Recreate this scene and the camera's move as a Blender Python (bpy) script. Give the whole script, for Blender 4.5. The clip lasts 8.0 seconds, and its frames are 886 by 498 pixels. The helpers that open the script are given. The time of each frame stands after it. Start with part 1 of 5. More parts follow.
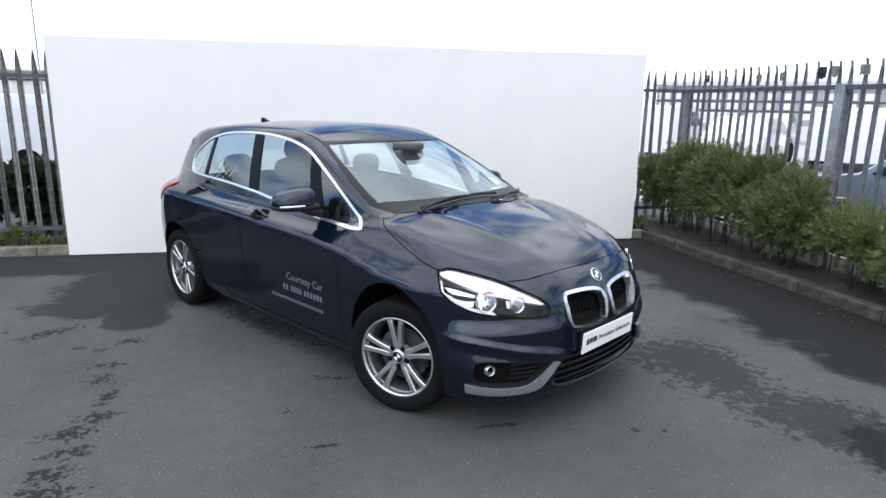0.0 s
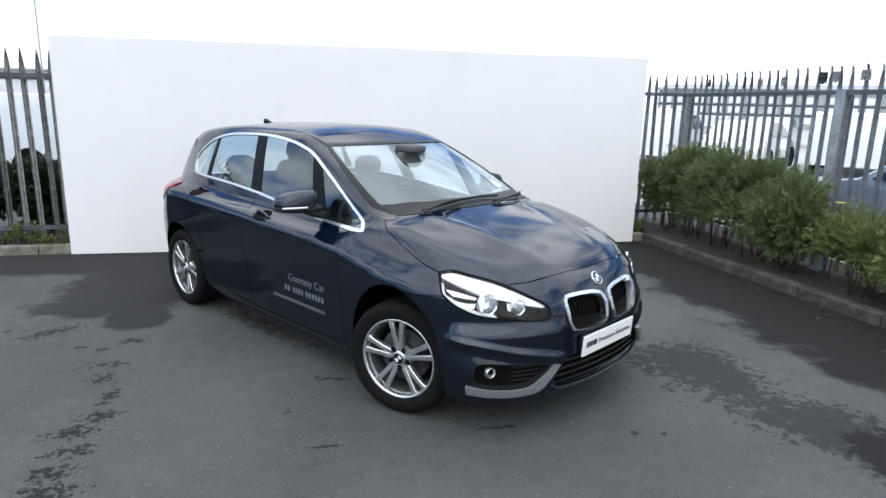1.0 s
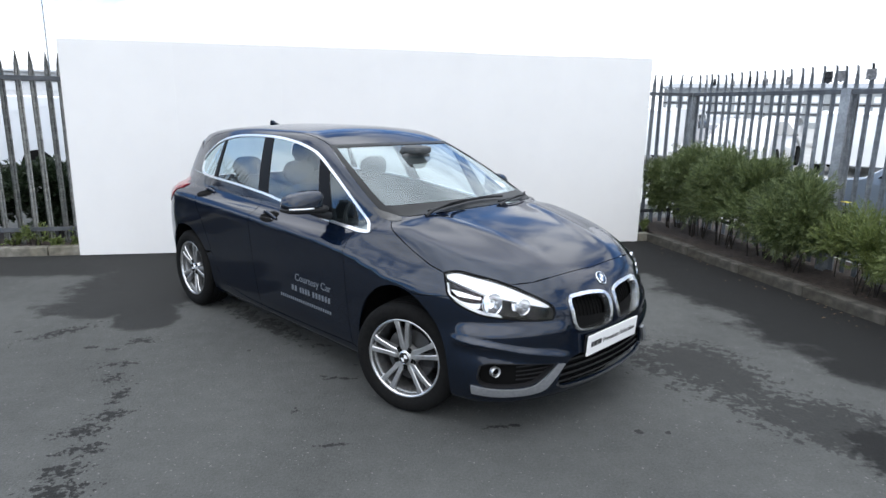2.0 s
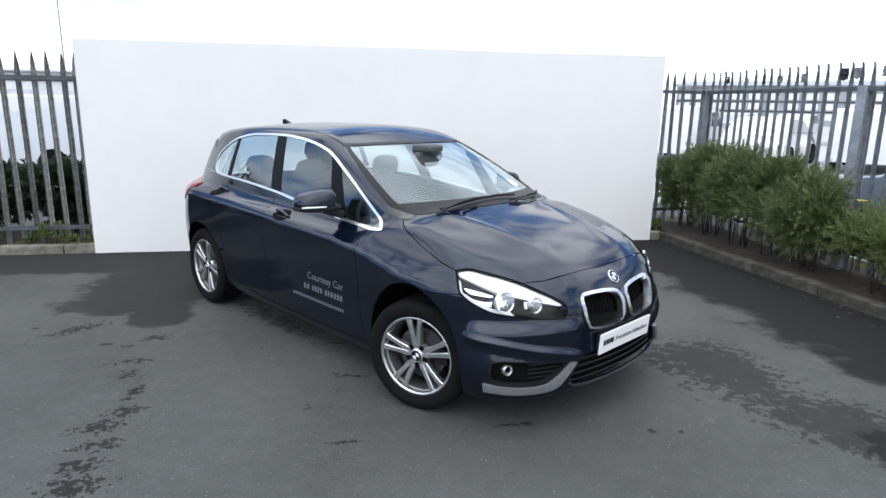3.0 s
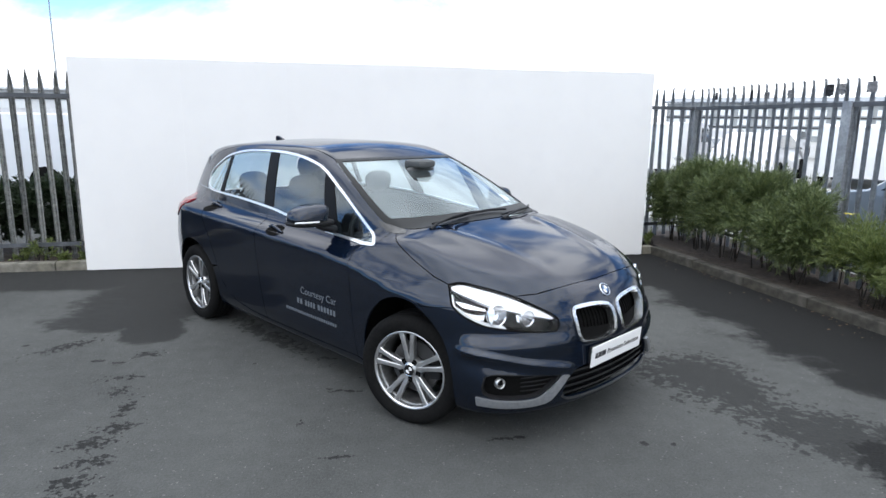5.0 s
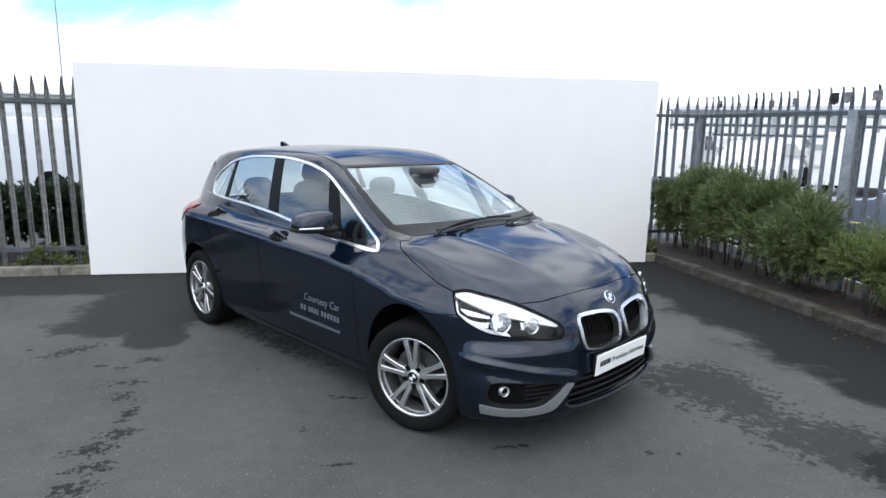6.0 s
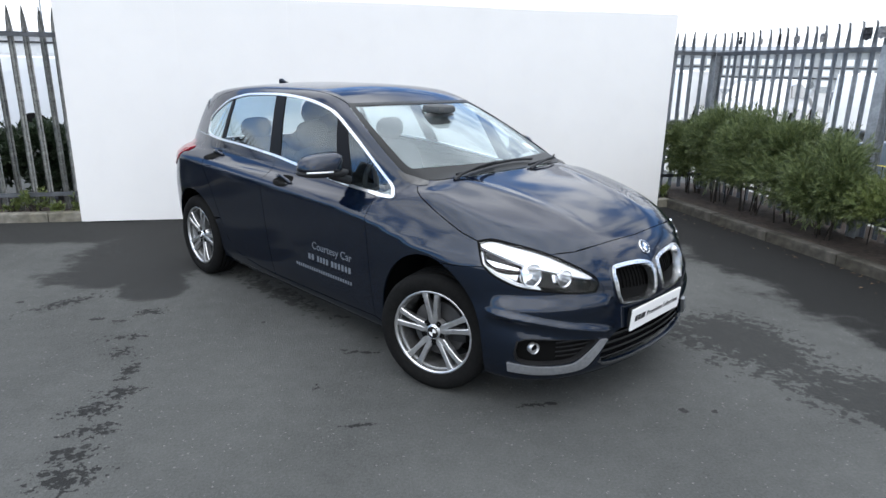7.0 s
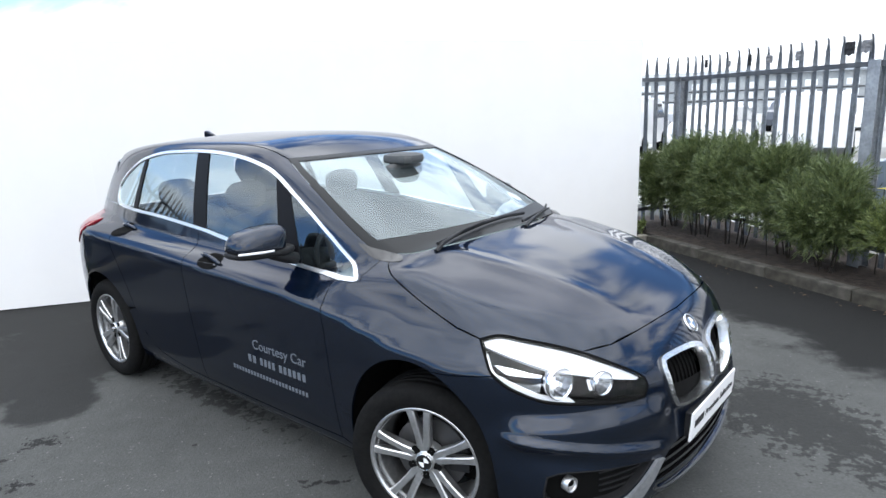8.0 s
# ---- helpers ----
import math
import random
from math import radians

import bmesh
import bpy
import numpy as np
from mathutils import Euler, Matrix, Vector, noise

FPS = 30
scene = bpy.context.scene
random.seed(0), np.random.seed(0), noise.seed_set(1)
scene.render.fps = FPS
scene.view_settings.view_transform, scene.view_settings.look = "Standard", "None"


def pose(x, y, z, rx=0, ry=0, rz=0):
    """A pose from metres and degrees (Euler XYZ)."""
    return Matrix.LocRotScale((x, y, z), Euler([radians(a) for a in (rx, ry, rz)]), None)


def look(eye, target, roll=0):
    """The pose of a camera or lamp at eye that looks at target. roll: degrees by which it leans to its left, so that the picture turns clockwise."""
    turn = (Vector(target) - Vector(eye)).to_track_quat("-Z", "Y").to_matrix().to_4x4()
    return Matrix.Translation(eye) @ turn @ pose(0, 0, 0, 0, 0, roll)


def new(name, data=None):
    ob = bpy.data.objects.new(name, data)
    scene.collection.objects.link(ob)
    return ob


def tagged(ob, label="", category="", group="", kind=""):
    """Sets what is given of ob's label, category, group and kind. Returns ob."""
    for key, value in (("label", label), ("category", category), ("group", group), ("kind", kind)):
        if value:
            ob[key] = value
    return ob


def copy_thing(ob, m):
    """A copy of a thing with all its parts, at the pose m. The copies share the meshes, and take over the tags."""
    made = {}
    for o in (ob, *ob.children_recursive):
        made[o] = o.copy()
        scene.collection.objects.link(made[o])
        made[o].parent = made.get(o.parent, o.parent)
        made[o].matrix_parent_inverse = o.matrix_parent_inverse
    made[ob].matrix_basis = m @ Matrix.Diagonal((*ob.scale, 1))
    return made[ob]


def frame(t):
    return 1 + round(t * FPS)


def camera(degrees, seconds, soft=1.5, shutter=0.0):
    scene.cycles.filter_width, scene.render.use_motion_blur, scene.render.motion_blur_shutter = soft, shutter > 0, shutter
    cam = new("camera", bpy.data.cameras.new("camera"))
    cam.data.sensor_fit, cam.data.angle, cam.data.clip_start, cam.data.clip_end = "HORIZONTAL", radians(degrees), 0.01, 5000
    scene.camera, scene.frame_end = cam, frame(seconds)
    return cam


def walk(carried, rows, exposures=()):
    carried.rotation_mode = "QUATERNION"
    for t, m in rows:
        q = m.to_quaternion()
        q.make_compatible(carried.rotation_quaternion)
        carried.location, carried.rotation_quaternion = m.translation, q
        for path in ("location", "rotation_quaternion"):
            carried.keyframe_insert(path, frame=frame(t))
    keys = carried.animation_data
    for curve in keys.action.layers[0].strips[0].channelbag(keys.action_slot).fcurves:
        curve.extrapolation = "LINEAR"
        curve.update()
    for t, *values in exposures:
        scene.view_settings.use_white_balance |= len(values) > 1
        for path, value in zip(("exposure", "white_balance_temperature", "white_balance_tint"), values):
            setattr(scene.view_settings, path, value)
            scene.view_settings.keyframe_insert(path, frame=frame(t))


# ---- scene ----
cam = camera(70.0, 8.0)
PATH = [
    (0, (-0.395, -4.836, 1.688), (0.007, -2.929, 1.24), 0.9),
    (0.2, (-0.396, -4.836, 1.689), (0.035, -2.912, 1.247), 1.0),
    (0.5, (-0.397, -4.835, 1.691), (0.028, -2.937, 1.223), 1.8),
    (0.8, (-0.402, -4.845, 1.695), (0.011, -2.911, 1.305), 0.9),
    (1, (-0.405, -4.852, 1.698), (-0.004, -2.944, 1.254), 1.3),
    (2.5, (-0.413, -4.886, 1.708), (-0.042, -2.972, 1.263), 0.9),
    (3, (-0.416, -4.885, 1.705), (-0.066, -2.967, 1.256), 0.9),
    (3.5, (-0.411, -4.891, 1.711), (-0.033, -2.975, 1.282), -0.7),
    (4, (-0.416, -4.902, 1.697), (-0.052, -2.983, 1.266), 0.3),
    (4.5, (-0.416, -4.911, 1.698), (-0.042, -2.991, 1.281), 0.6),
    (6, (-0.423, -4.899, 1.699), (-0.059, -2.969, 1.32), 1.0),
    (6.5, (-0.459, -4.831, 1.682), (-0.084, -2.918, 1.236), -0.3),
    (6.8, (-0.511, -4.72, 1.645), (-0.128, -2.822, 1.143), 1.2),
    (7, (-0.52, -4.605, 1.65), (-0.14, -2.72, 1.102), 1.1),
    (7.2, (-0.496, -4.432, 1.651), (-0.133, -2.535, 1.109), 0.1),
    (7.5, (-0.494, -4.198, 1.657), (-0.173, -2.315, 1.063), -0.0),
    (7.8, (-0.463, -3.919, 1.643), (-0.043, -2.041, 1.094), -0.9),
    (8, (-0.464, -3.732, 1.65), (0.071, -1.854, 1.214), -1.9),
]
walk(cam, [(t, look(eye, target, roll)) for t, eye, target, roll in PATH], [(0.0, 0.25), (6.6, 0.25), (7.0, 0.28), (7.2, 0.50), (7.5, 0.54), (7.8, 0.64), (8.0, 0.50)])

# ---- sky and sun ----
world = bpy.data.worlds.new("world")
scene.world = world
world.use_nodes = True
SUN_HIGH, SUN_TURN = 42.0, 205.0
# cloud offset picked so that the unseen sky suits the car's reflections
CLOUD_AT, CLEAR = (13.9, -8.6, -3.6), (1.75, 2.0, 2.25)
CLOUD_DARK, CLOUD_LIGHT = (10.3, 11.05, 12.0, 1), (16.4, 17.15, 18.2, 1)


def link_world():
    t = world.node_tree
    n, l = t.nodes, t.links
    n.clear()
    out, bg = n.new("ShaderNodeOutputWorld"), n.new("ShaderNodeBackground")
    sky = n.new("ShaderNodeTexSky")
    sky.sky_type, sky.sun_disc = "NISHITA", False
    sky.dust_density, sky.ozone_density = 0.2, 5.0
    sky.sun_elevation, sky.sun_rotation = radians(SUN_HIGH), radians(SUN_TURN)
    co, mp = n.new("ShaderNodeTexCoord"), n.new("ShaderNodeMapping")
    mp.inputs["Location"].default_value = CLOUD_AT
    mp.inputs["Scale"].default_value = (1.0, 1.0, 1.9)
    l.new(co.outputs["Generated"], mp.inputs["Vector"])

    def noise_at(scale, detail, rough, twist):
        k = n.new("ShaderNodeTexNoise")
        k.inputs["Scale"].default_value, k.inputs["Detail"].default_value, k.inputs["Roughness"].default_value = scale, detail, rough
        k.inputs["Distortion"].default_value = twist
        l.new(mp.outputs["Vector"], k.inputs["Vector"])
        return k.outputs["Fac"]

    def calc(op, p, q):
        k = n.new("ShaderNodeMath")
        k.operation = op
        for i, v in enumerate((p, q)):
            if isinstance(v, (int, float)):
                k.inputs[i].default_value = v
            else:
                l.new(v, k.inputs[i])
        return k.outputs["Value"]

    # white haze low down, broken cloud above, thicker deck overhead: cover weighted for the car's reflections
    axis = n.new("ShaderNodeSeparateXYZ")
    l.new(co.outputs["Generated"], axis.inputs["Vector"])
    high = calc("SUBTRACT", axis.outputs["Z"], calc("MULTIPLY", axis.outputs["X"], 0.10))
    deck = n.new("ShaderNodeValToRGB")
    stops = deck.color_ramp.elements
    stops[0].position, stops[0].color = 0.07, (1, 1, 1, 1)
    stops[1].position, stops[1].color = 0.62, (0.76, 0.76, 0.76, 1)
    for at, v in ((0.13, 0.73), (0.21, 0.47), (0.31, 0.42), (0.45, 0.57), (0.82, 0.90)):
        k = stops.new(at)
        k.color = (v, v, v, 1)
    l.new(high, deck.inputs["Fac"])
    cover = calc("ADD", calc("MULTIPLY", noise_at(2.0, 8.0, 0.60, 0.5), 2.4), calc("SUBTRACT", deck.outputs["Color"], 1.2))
    # extra cover towards the hidden sun, added to grey the nose's reflection
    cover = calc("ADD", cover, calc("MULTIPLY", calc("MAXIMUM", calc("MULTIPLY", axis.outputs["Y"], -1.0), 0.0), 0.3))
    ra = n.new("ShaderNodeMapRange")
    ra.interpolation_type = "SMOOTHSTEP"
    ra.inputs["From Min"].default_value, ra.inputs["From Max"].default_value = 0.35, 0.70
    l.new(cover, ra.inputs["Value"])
    # grey undersides and bright tops
    shade = n.new("ShaderNodeValToRGB")
    shade.color_ramp.elements[0].position, shade.color_ramp.elements[1].position = 0.36, 0.64
    shade.color_ramp.elements[0].color, shade.color_ramp.elements[1].color = CLOUD_DARK, CLOUD_LIGHT
    l.new(noise_at(3.5, 6.0, 0.5, 0.0), shade.inputs["Fac"])
    # gain that rises with height, added to brighten the cloud mirrored in the bonnet
    lit = n.new("ShaderNodeVectorMath")
    lit.operation = "SCALE"
    l.new(shade.outputs["Color"], lit.inputs[0])
    l.new(calc("ADD", calc("MULTIPLY", axis.outputs["Z"], 0.75), 0.85), lit.inputs["Scale"])
    clear = n.new("ShaderNodeVectorMath")
    clear.operation = "MULTIPLY"
    clear.inputs[1].default_value = CLEAR
    l.new(sky.outputs["Color"], clear.inputs[0])
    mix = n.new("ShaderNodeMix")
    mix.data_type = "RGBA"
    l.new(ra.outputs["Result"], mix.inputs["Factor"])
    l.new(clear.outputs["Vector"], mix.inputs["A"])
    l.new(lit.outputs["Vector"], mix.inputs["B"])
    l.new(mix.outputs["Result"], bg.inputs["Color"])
    bg.inputs["Strength"].default_value = 0.1
    l.new(bg.outputs["Background"], out.inputs["Surface"])


link_world()
lamp = bpy.data.lights.new("sun", "SUN")
lamp.energy, lamp.angle, lamp.color = 0.5, radians(60), (1.0, 0.96, 0.9)
sun = new("sun", lamp)
a, e = radians(SUN_TURN), radians(SUN_HIGH)
sun.matrix_world = look((0, 0, 0), (-math.sin(a) * math.cos(e), -math.cos(a) * math.cos(e), -math.sin(e)))


# ---- materials ----
def base(name, colour, rough=0.6, metal=0.0, coat=0.0, spec=0.5):
    m = bpy.data.materials.new(name)
    m.use_nodes = True
    b = m.node_tree.nodes["Principled BSDF"]
    b.inputs["Base Color"].default_value = (*colour, 1)
    b.inputs["Roughness"].default_value, b.inputs["Metallic"].default_value = rough, metal
    b.inputs["Coat Weight"].default_value, b.inputs["Specular IOR Level"].default_value = coat, spec
    b.inputs["Coat Roughness"].default_value = 0.03
    b.inputs["Coat IOR"].default_value = 1.55
    return m


def grain(m, scale, colours, low=0.3, high=0.7, bump=0.0, size=None, rough=None, detail=6.0, second=None):
    """Two-scale variation: a ramp of colours on noise, darker patches at a second scale, a fine bump and uneven gloss."""
    t = m.node_tree
    n, l, b = t.nodes, t.links, t.nodes["Principled BSDF"]
    co = n.new("ShaderNodeTexCoord")
    no = n.new("ShaderNodeTexNoise")
    no.inputs["Scale"].default_value, no.inputs["Detail"].default_value = scale, detail
    l.new(co.outputs["Object"], no.inputs["Vector"])
    ra = n.new("ShaderNodeValToRGB")
    ra.color_ramp.elements[0].position, ra.color_ramp.elements[1].position = low, high
    ra.color_ramp.elements[0].color, ra.color_ramp.elements[1].color = (*colours[0], 1), (*colours[1], 1)
    l.new(no.outputs["Fac"], ra.inputs["Fac"])
    last = ra.outputs["Color"]
    if second:
        n2 = n.new("ShaderNodeTexNoise")
        n2.inputs["Scale"].default_value, n2.inputs["Detail"].default_value = second[0], 5.0
        l.new(co.outputs["Object"], n2.inputs["Vector"])
        r2 = n.new("ShaderNodeValToRGB")
        r2.color_ramp.elements[0].position, r2.color_ramp.elements[1].position = second[1], second[2]
        r2.color_ramp.elements[0].color = (*second[3], 1)
        r2.color_ramp.elements[1].color = (1, 1, 1, 1)
        l.new(n2.outputs["Fac"], r2.inputs["Fac"])
        mu = n.new("ShaderNodeMix")
        mu.data_type, mu.blend_type = "RGBA", "MULTIPLY"
        mu.inputs["Factor"].default_value = 1.0
        l.new(last, mu.inputs["A"])
        l.new(r2.outputs["Color"], mu.inputs["B"])
        last = mu.outputs["Result"]
    l.new(last, b.inputs["Base Color"])
    if rough:
        mr = n.new("ShaderNodeMapRange")
        mr.inputs["To Min"].default_value, mr.inputs["To Max"].default_value = rough
        l.new(no.outputs["Fac"], mr.inputs["Value"])
        l.new(mr.outputs["Result"], b.inputs["Roughness"])
    if bump:
        bn = n.new("ShaderNodeTexNoise")
        bn.inputs["Scale"].default_value, bn.inputs["Detail"].default_value = size or scale * 4, 4.0
        l.new(co.outputs["Object"], bn.inputs["Vector"])
        bu = n.new("ShaderNodeBump")
        bu.inputs["Strength"].default_value, bu.inputs["Distance"].default_value = bump, 0.01
        l.new(bn.outputs["Fac"], bu.inputs["Height"])
        l.new(bu.outputs["Normal"], b.inputs["Normal"])
    return m


def pane(name, tint, gloss=(1, 1, 1), edge=0.90, straight=0.10, veil=0.0):
    """Clear sheet glass: see-through, with a mirror reflection that grows at a slant."""
    m = bpy.data.materials.new(name)
    m.use_nodes = True
    t = m.node_tree
    n, l = t.nodes, t.links
    n.clear()
    out, mix = n.new("ShaderNodeOutputMaterial"), n.new("ShaderNodeMixShader")
    tr, gl, lw = n.new("ShaderNodeBsdfTransparent"), n.new("ShaderNodeBsdfGlossy"), n.new("ShaderNodeLayerWeight")
    lw.inputs["Blend"].default_value = 0.5
    pw, fr = n.new("ShaderNodeMath"), n.new("ShaderNodeMath")
    pw.operation, fr.operation = "POWER", "MULTIPLY_ADD"
    pw.inputs[1].default_value, fr.inputs[1].default_value, fr.inputs[2].default_value = 4.2, edge, straight
    l.new(lw.outputs["Facing"], pw.inputs[0])
    l.new(pw.outputs["Value"], fr.inputs[0])
    tr.inputs["Color"].default_value, gl.inputs["Color"].default_value = (*tint, 1), (*gloss, 1)
    gl.inputs["Roughness"].default_value = 0.01
    l.new(fr.outputs["Value"], mix.inputs["Fac"])
    # a pale diffuse film that paints the sky's reflected veil over the glass
    film, veil_tone = n.new("ShaderNodeMixShader"), n.new("ShaderNodeBsdfDiffuse")
    veil_tone.inputs["Color"].default_value = (0.62, 0.64, 0.63, 1)
    film.inputs["Fac"].default_value = veil
    l.new(tr.outputs["BSDF"], film.inputs[1])
    l.new(veil_tone.outputs["BSDF"], film.inputs[2])
    l.new(film.outputs["Shader"], mix.inputs[1])
    l.new(gl.outputs["BSDF"], mix.inputs[2])
    l.new(mix.outputs["Shader"], out.inputs["Surface"])
    return m


white_board = grain(base("white board", (0.8, 0.8, 0.82), 0.55), 1.4, ((0.748, 0.742, 0.738), (0.778, 0.772, 0.768)), bump=0.05, size=30, second=(3.5, 0.25, 0.5, (0.98, 0.98, 0.983)))
steel = grain(base("galvanised steel", (0.2, 0.22, 0.24), 0.5, 0.25), 9, ((0.22, 0.24, 0.265), (0.37, 0.395, 0.425)), rough=(0.4, 0.65), second=(40, 0.3, 0.6, (0.75, 0.75, 0.76)), bump=0.05)
old_steel = grain(base("worn steel", (0.25, 0.25, 0.25), 0.7, 0.2), 14, ((0.20, 0.21, 0.215), (0.40, 0.40, 0.385)), rough=(0.5, 0.8), second=(60, 0.35, 0.55, (0.62, 0.60, 0.57)), bump=0.1)
# darker copy of the steel: the rail's under-lit side put into its colour
shaded_rail_steel = grain(base("rail steel with painted shade", (0.12, 0.13, 0.14), 0.6, 0.25), 9, ((0.05, 0.055, 0.063), (0.10, 0.108, 0.12)), rough=(0.45, 0.7), bump=0.05)
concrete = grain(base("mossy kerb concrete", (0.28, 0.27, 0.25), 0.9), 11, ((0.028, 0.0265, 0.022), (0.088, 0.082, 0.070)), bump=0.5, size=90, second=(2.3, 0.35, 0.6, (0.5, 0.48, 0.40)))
pale_concrete = grain(base("pale kerb concrete", (0.28, 0.27, 0.25), 0.9), 11, ((0.11, 0.105, 0.088), (0.27, 0.255, 0.22)), bump=0.5, size=90, second=(3.1, 0.35, 0.6, (0.6, 0.58, 0.5)))
soil = grain(base("soil", (0.06, 0.045, 0.035), 1.0), 16, ((0.018, 0.013, 0.0105), (0.065, 0.048, 0.037)), bump=0.9, size=60, second=(3, 0.3, 0.6, (0.6, 0.55, 0.5)))
paint = base("dark blue grey metallic paint", (0.012, 0.019, 0.036), 0.34, 0.7, 1.0, 0.0)
paint.node_tree.nodes["Principled BSDF"].inputs["Coat IOR"].default_value = 1.52
paint.node_tree.nodes["Principled BSDF"].inputs["Coat Roughness"].default_value = 0.07
paint.node_tree.nodes["Principled BSDF"].inputs["Specular Tint"].default_value = (0.16, 0.24, 0.40, 1)
grain(paint, 900, ((0.0030, 0.0078, 0.0185), (0.0066, 0.0138, 0.0300)), low=0.4, high=0.6)
chrome = base("chrome", (0.93, 0.94, 0.95), 0.22, 1.0)
satin = base("satin aluminium trim", (0.92, 0.93, 0.94), 0.34, 1.0)
alloy = grain(base("silver alloy", (0.45, 0.46, 0.47), 0.3, 0.9), 50, ((0.50, 0.505, 0.515), (0.62, 0.625, 0.635)), rough=(0.28, 0.37))
black_gloss = base("gloss black trim", (0.006, 0.006, 0.007), 0.08, 0.0, 0.6)
black_plastic = grain(base("black plastic", (0.015, 0.015, 0.016), 0.55, spec=0.3), 300, ((0.008, 0.008, 0.009), (0.014, 0.014, 0.015)), bump=0.1, size=900)
rubber = grain(base("tyre rubber", (0.018, 0.018, 0.018), 0.85, spec=0.12), 60, ((0.004, 0.004, 0.0043), (0.009, 0.009, 0.0088)), bump=0.1)
frit = base("black screen border", (0.008, 0.009, 0.010), 0.35, spec=0.2)
pillar_black = base("satin black pillar film", (0.004, 0.004, 0.005), 0.45, spec=0.1)
dark_void = base("underbody black", (0.003, 0.003, 0.003), 0.9, spec=0.1)
trim_grey = grain(base("grey interior cloth", (0.03, 0.03, 0.03), 0.9), 9, ((0.016, 0.018, 0.021), (0.026, 0.028, 0.032)))
trim_dark = grain(base("dark interior plastic", (0.05, 0.052, 0.055), 0.6), 120, ((0.045, 0.048, 0.05), (0.06, 0.063, 0.065)))
dash_grey = grain(base("grey dashboard skin", (0.24, 0.26, 0.25), 0.7), 90, ((0.20, 0.22, 0.217), (0.24, 0.26, 0.255)))
glass = pane("window glass", (0.80, 0.88, 0.89), (0.86, 0.95, 1.0), straight=0.10)
screen_glass = pane("windscreen glass", (0.78, 0.86, 0.87), (0.84, 0.95, 1.0), straight=0.10, veil=0.045)
tinted = pane("tinted glass", (0.74, 0.83, 0.85), (0.84, 0.94, 1.0), straight=0.10)
lens = pane("clear lamp lens", (0.96, 0.97, 0.98), edge=0.45, straight=0.03)
mirror_silver = base("lamp reflector", (0.92, 0.93, 0.94), 0.1, 1.0)
reflector_silver = base("bright lamp reflector", (0.80, 0.81, 0.83), 0.16, 1.0)
plate_white = base("white plate", (0.82, 0.82, 0.82), 0.35)
ink = base("black ink", (0.012, 0.012, 0.014), 0.5)
vinyl = base("pale vinyl lettering", (0.115, 0.13, 0.155), 0.7, spec=0.2)
red_lens = base("red lamp lens", (0.26, 0.006, 0.016), 0.15, 0.0, 0.6)


# ---- building helpers ----
def mesh_of(name, bm, smooth=False):
    me = bpy.data.meshes.new(name)
    bm.normal_update()
    bm.to_mesh(me)
    bm.free()
    if smooth:
        me.shade_smooth()
    return me


def part(name, bm, material, parent=None, label="", smooth=False):
    """One mesh object, under its thing if it has one."""
    me = bm if isinstance(bm, bpy.types.Mesh) else mesh_of(name, bm, smooth)
    if not me.materials:
        me.materials.append(material)
    ob = new(name, me)
    ob.parent = parent
    if label:
        tagged(ob, label)
    return ob


def thing(name, m, label, category, group="", kind=""):
    ob = new(name)
    ob.matrix_world = m
    ob.empty_display_size = 0.1
    return tagged(ob, label, category, group, kind)


def box(bm, lo, hi, m=None, bevel=0.0):
    r = bmesh.ops.create_cube(bm, size=1)
    v = r["verts"]
    for q in v:
        q.co = Vector([(lo[i] + hi[i]) / 2 + q.co[i] * (hi[i] - lo[i]) for i in range(3)])
    if bevel:
        es = list({ed for q in v for ed in q.link_edges})
        v = bmesh.ops.bevel(bm, geom=es, offset=bevel, segments=2, profile=0.6, affect="EDGES")["verts"]
        v = list({q for q in v})
    if m is not None:
        bmesh.ops.transform(bm, matrix=m, verts=v)
    return v


def lathe(bm, profile, seg=48, axis="y", close=False):
    """Turns a profile of (radius, along) round an axis."""
    rows = []
    for k in range(seg):
        c, s = math.cos(2 * math.pi * k / seg), math.sin(2 * math.pi * k / seg)
        rows.append([bm.verts.new((r * c, h, r * s) if axis == "y" else (r * c, r * s, h) if axis == "z" else (h, r * c, r * s)) for r, h in profile])
    n = len(profile)
    for k in range(seg):
        a, b = rows[k], rows[(k + 1) % seg]
        for i in range(n if close else n - 1):
            j = (i + 1) % n
            try:
                bm.faces.new((a[i], a[j], b[j], b[i]))
            except ValueError:
                pass
    return rows


def tube(bm, pts, r, seg=8, squash=1.0):
    """A round bar along a line of points; r may be a list."""
    pts = [Vector(p) for p in pts]
    rows = []
    up = Vector((0, 0, 1))
    for i, p in enumerate(pts):
        d = (pts[min(i + 1, len(pts) - 1)] - pts[max(i - 1, 0)]).normalized()
        s = d.cross(up if abs(d.z) < 0.95 else Vector((0, 1, 0))).normalized()
        u = s.cross(d)
        rr = r[i] if isinstance(r, (list, tuple)) else r
        rows.append([bm.verts.new(p + rr * (math.cos(2 * math.pi * k / seg) * s + squash * math.sin(2 * math.pi * k / seg) * u)) for k in range(seg)])
    for a, b in zip(rows, rows[1:]):
        for k in range(seg):
            bm.faces.new((a[k], a[(k + 1) % seg], b[(k + 1) % seg], b[k]))
    bm.faces.new(rows[0][::-1])
    bm.faces.new(rows[-1])


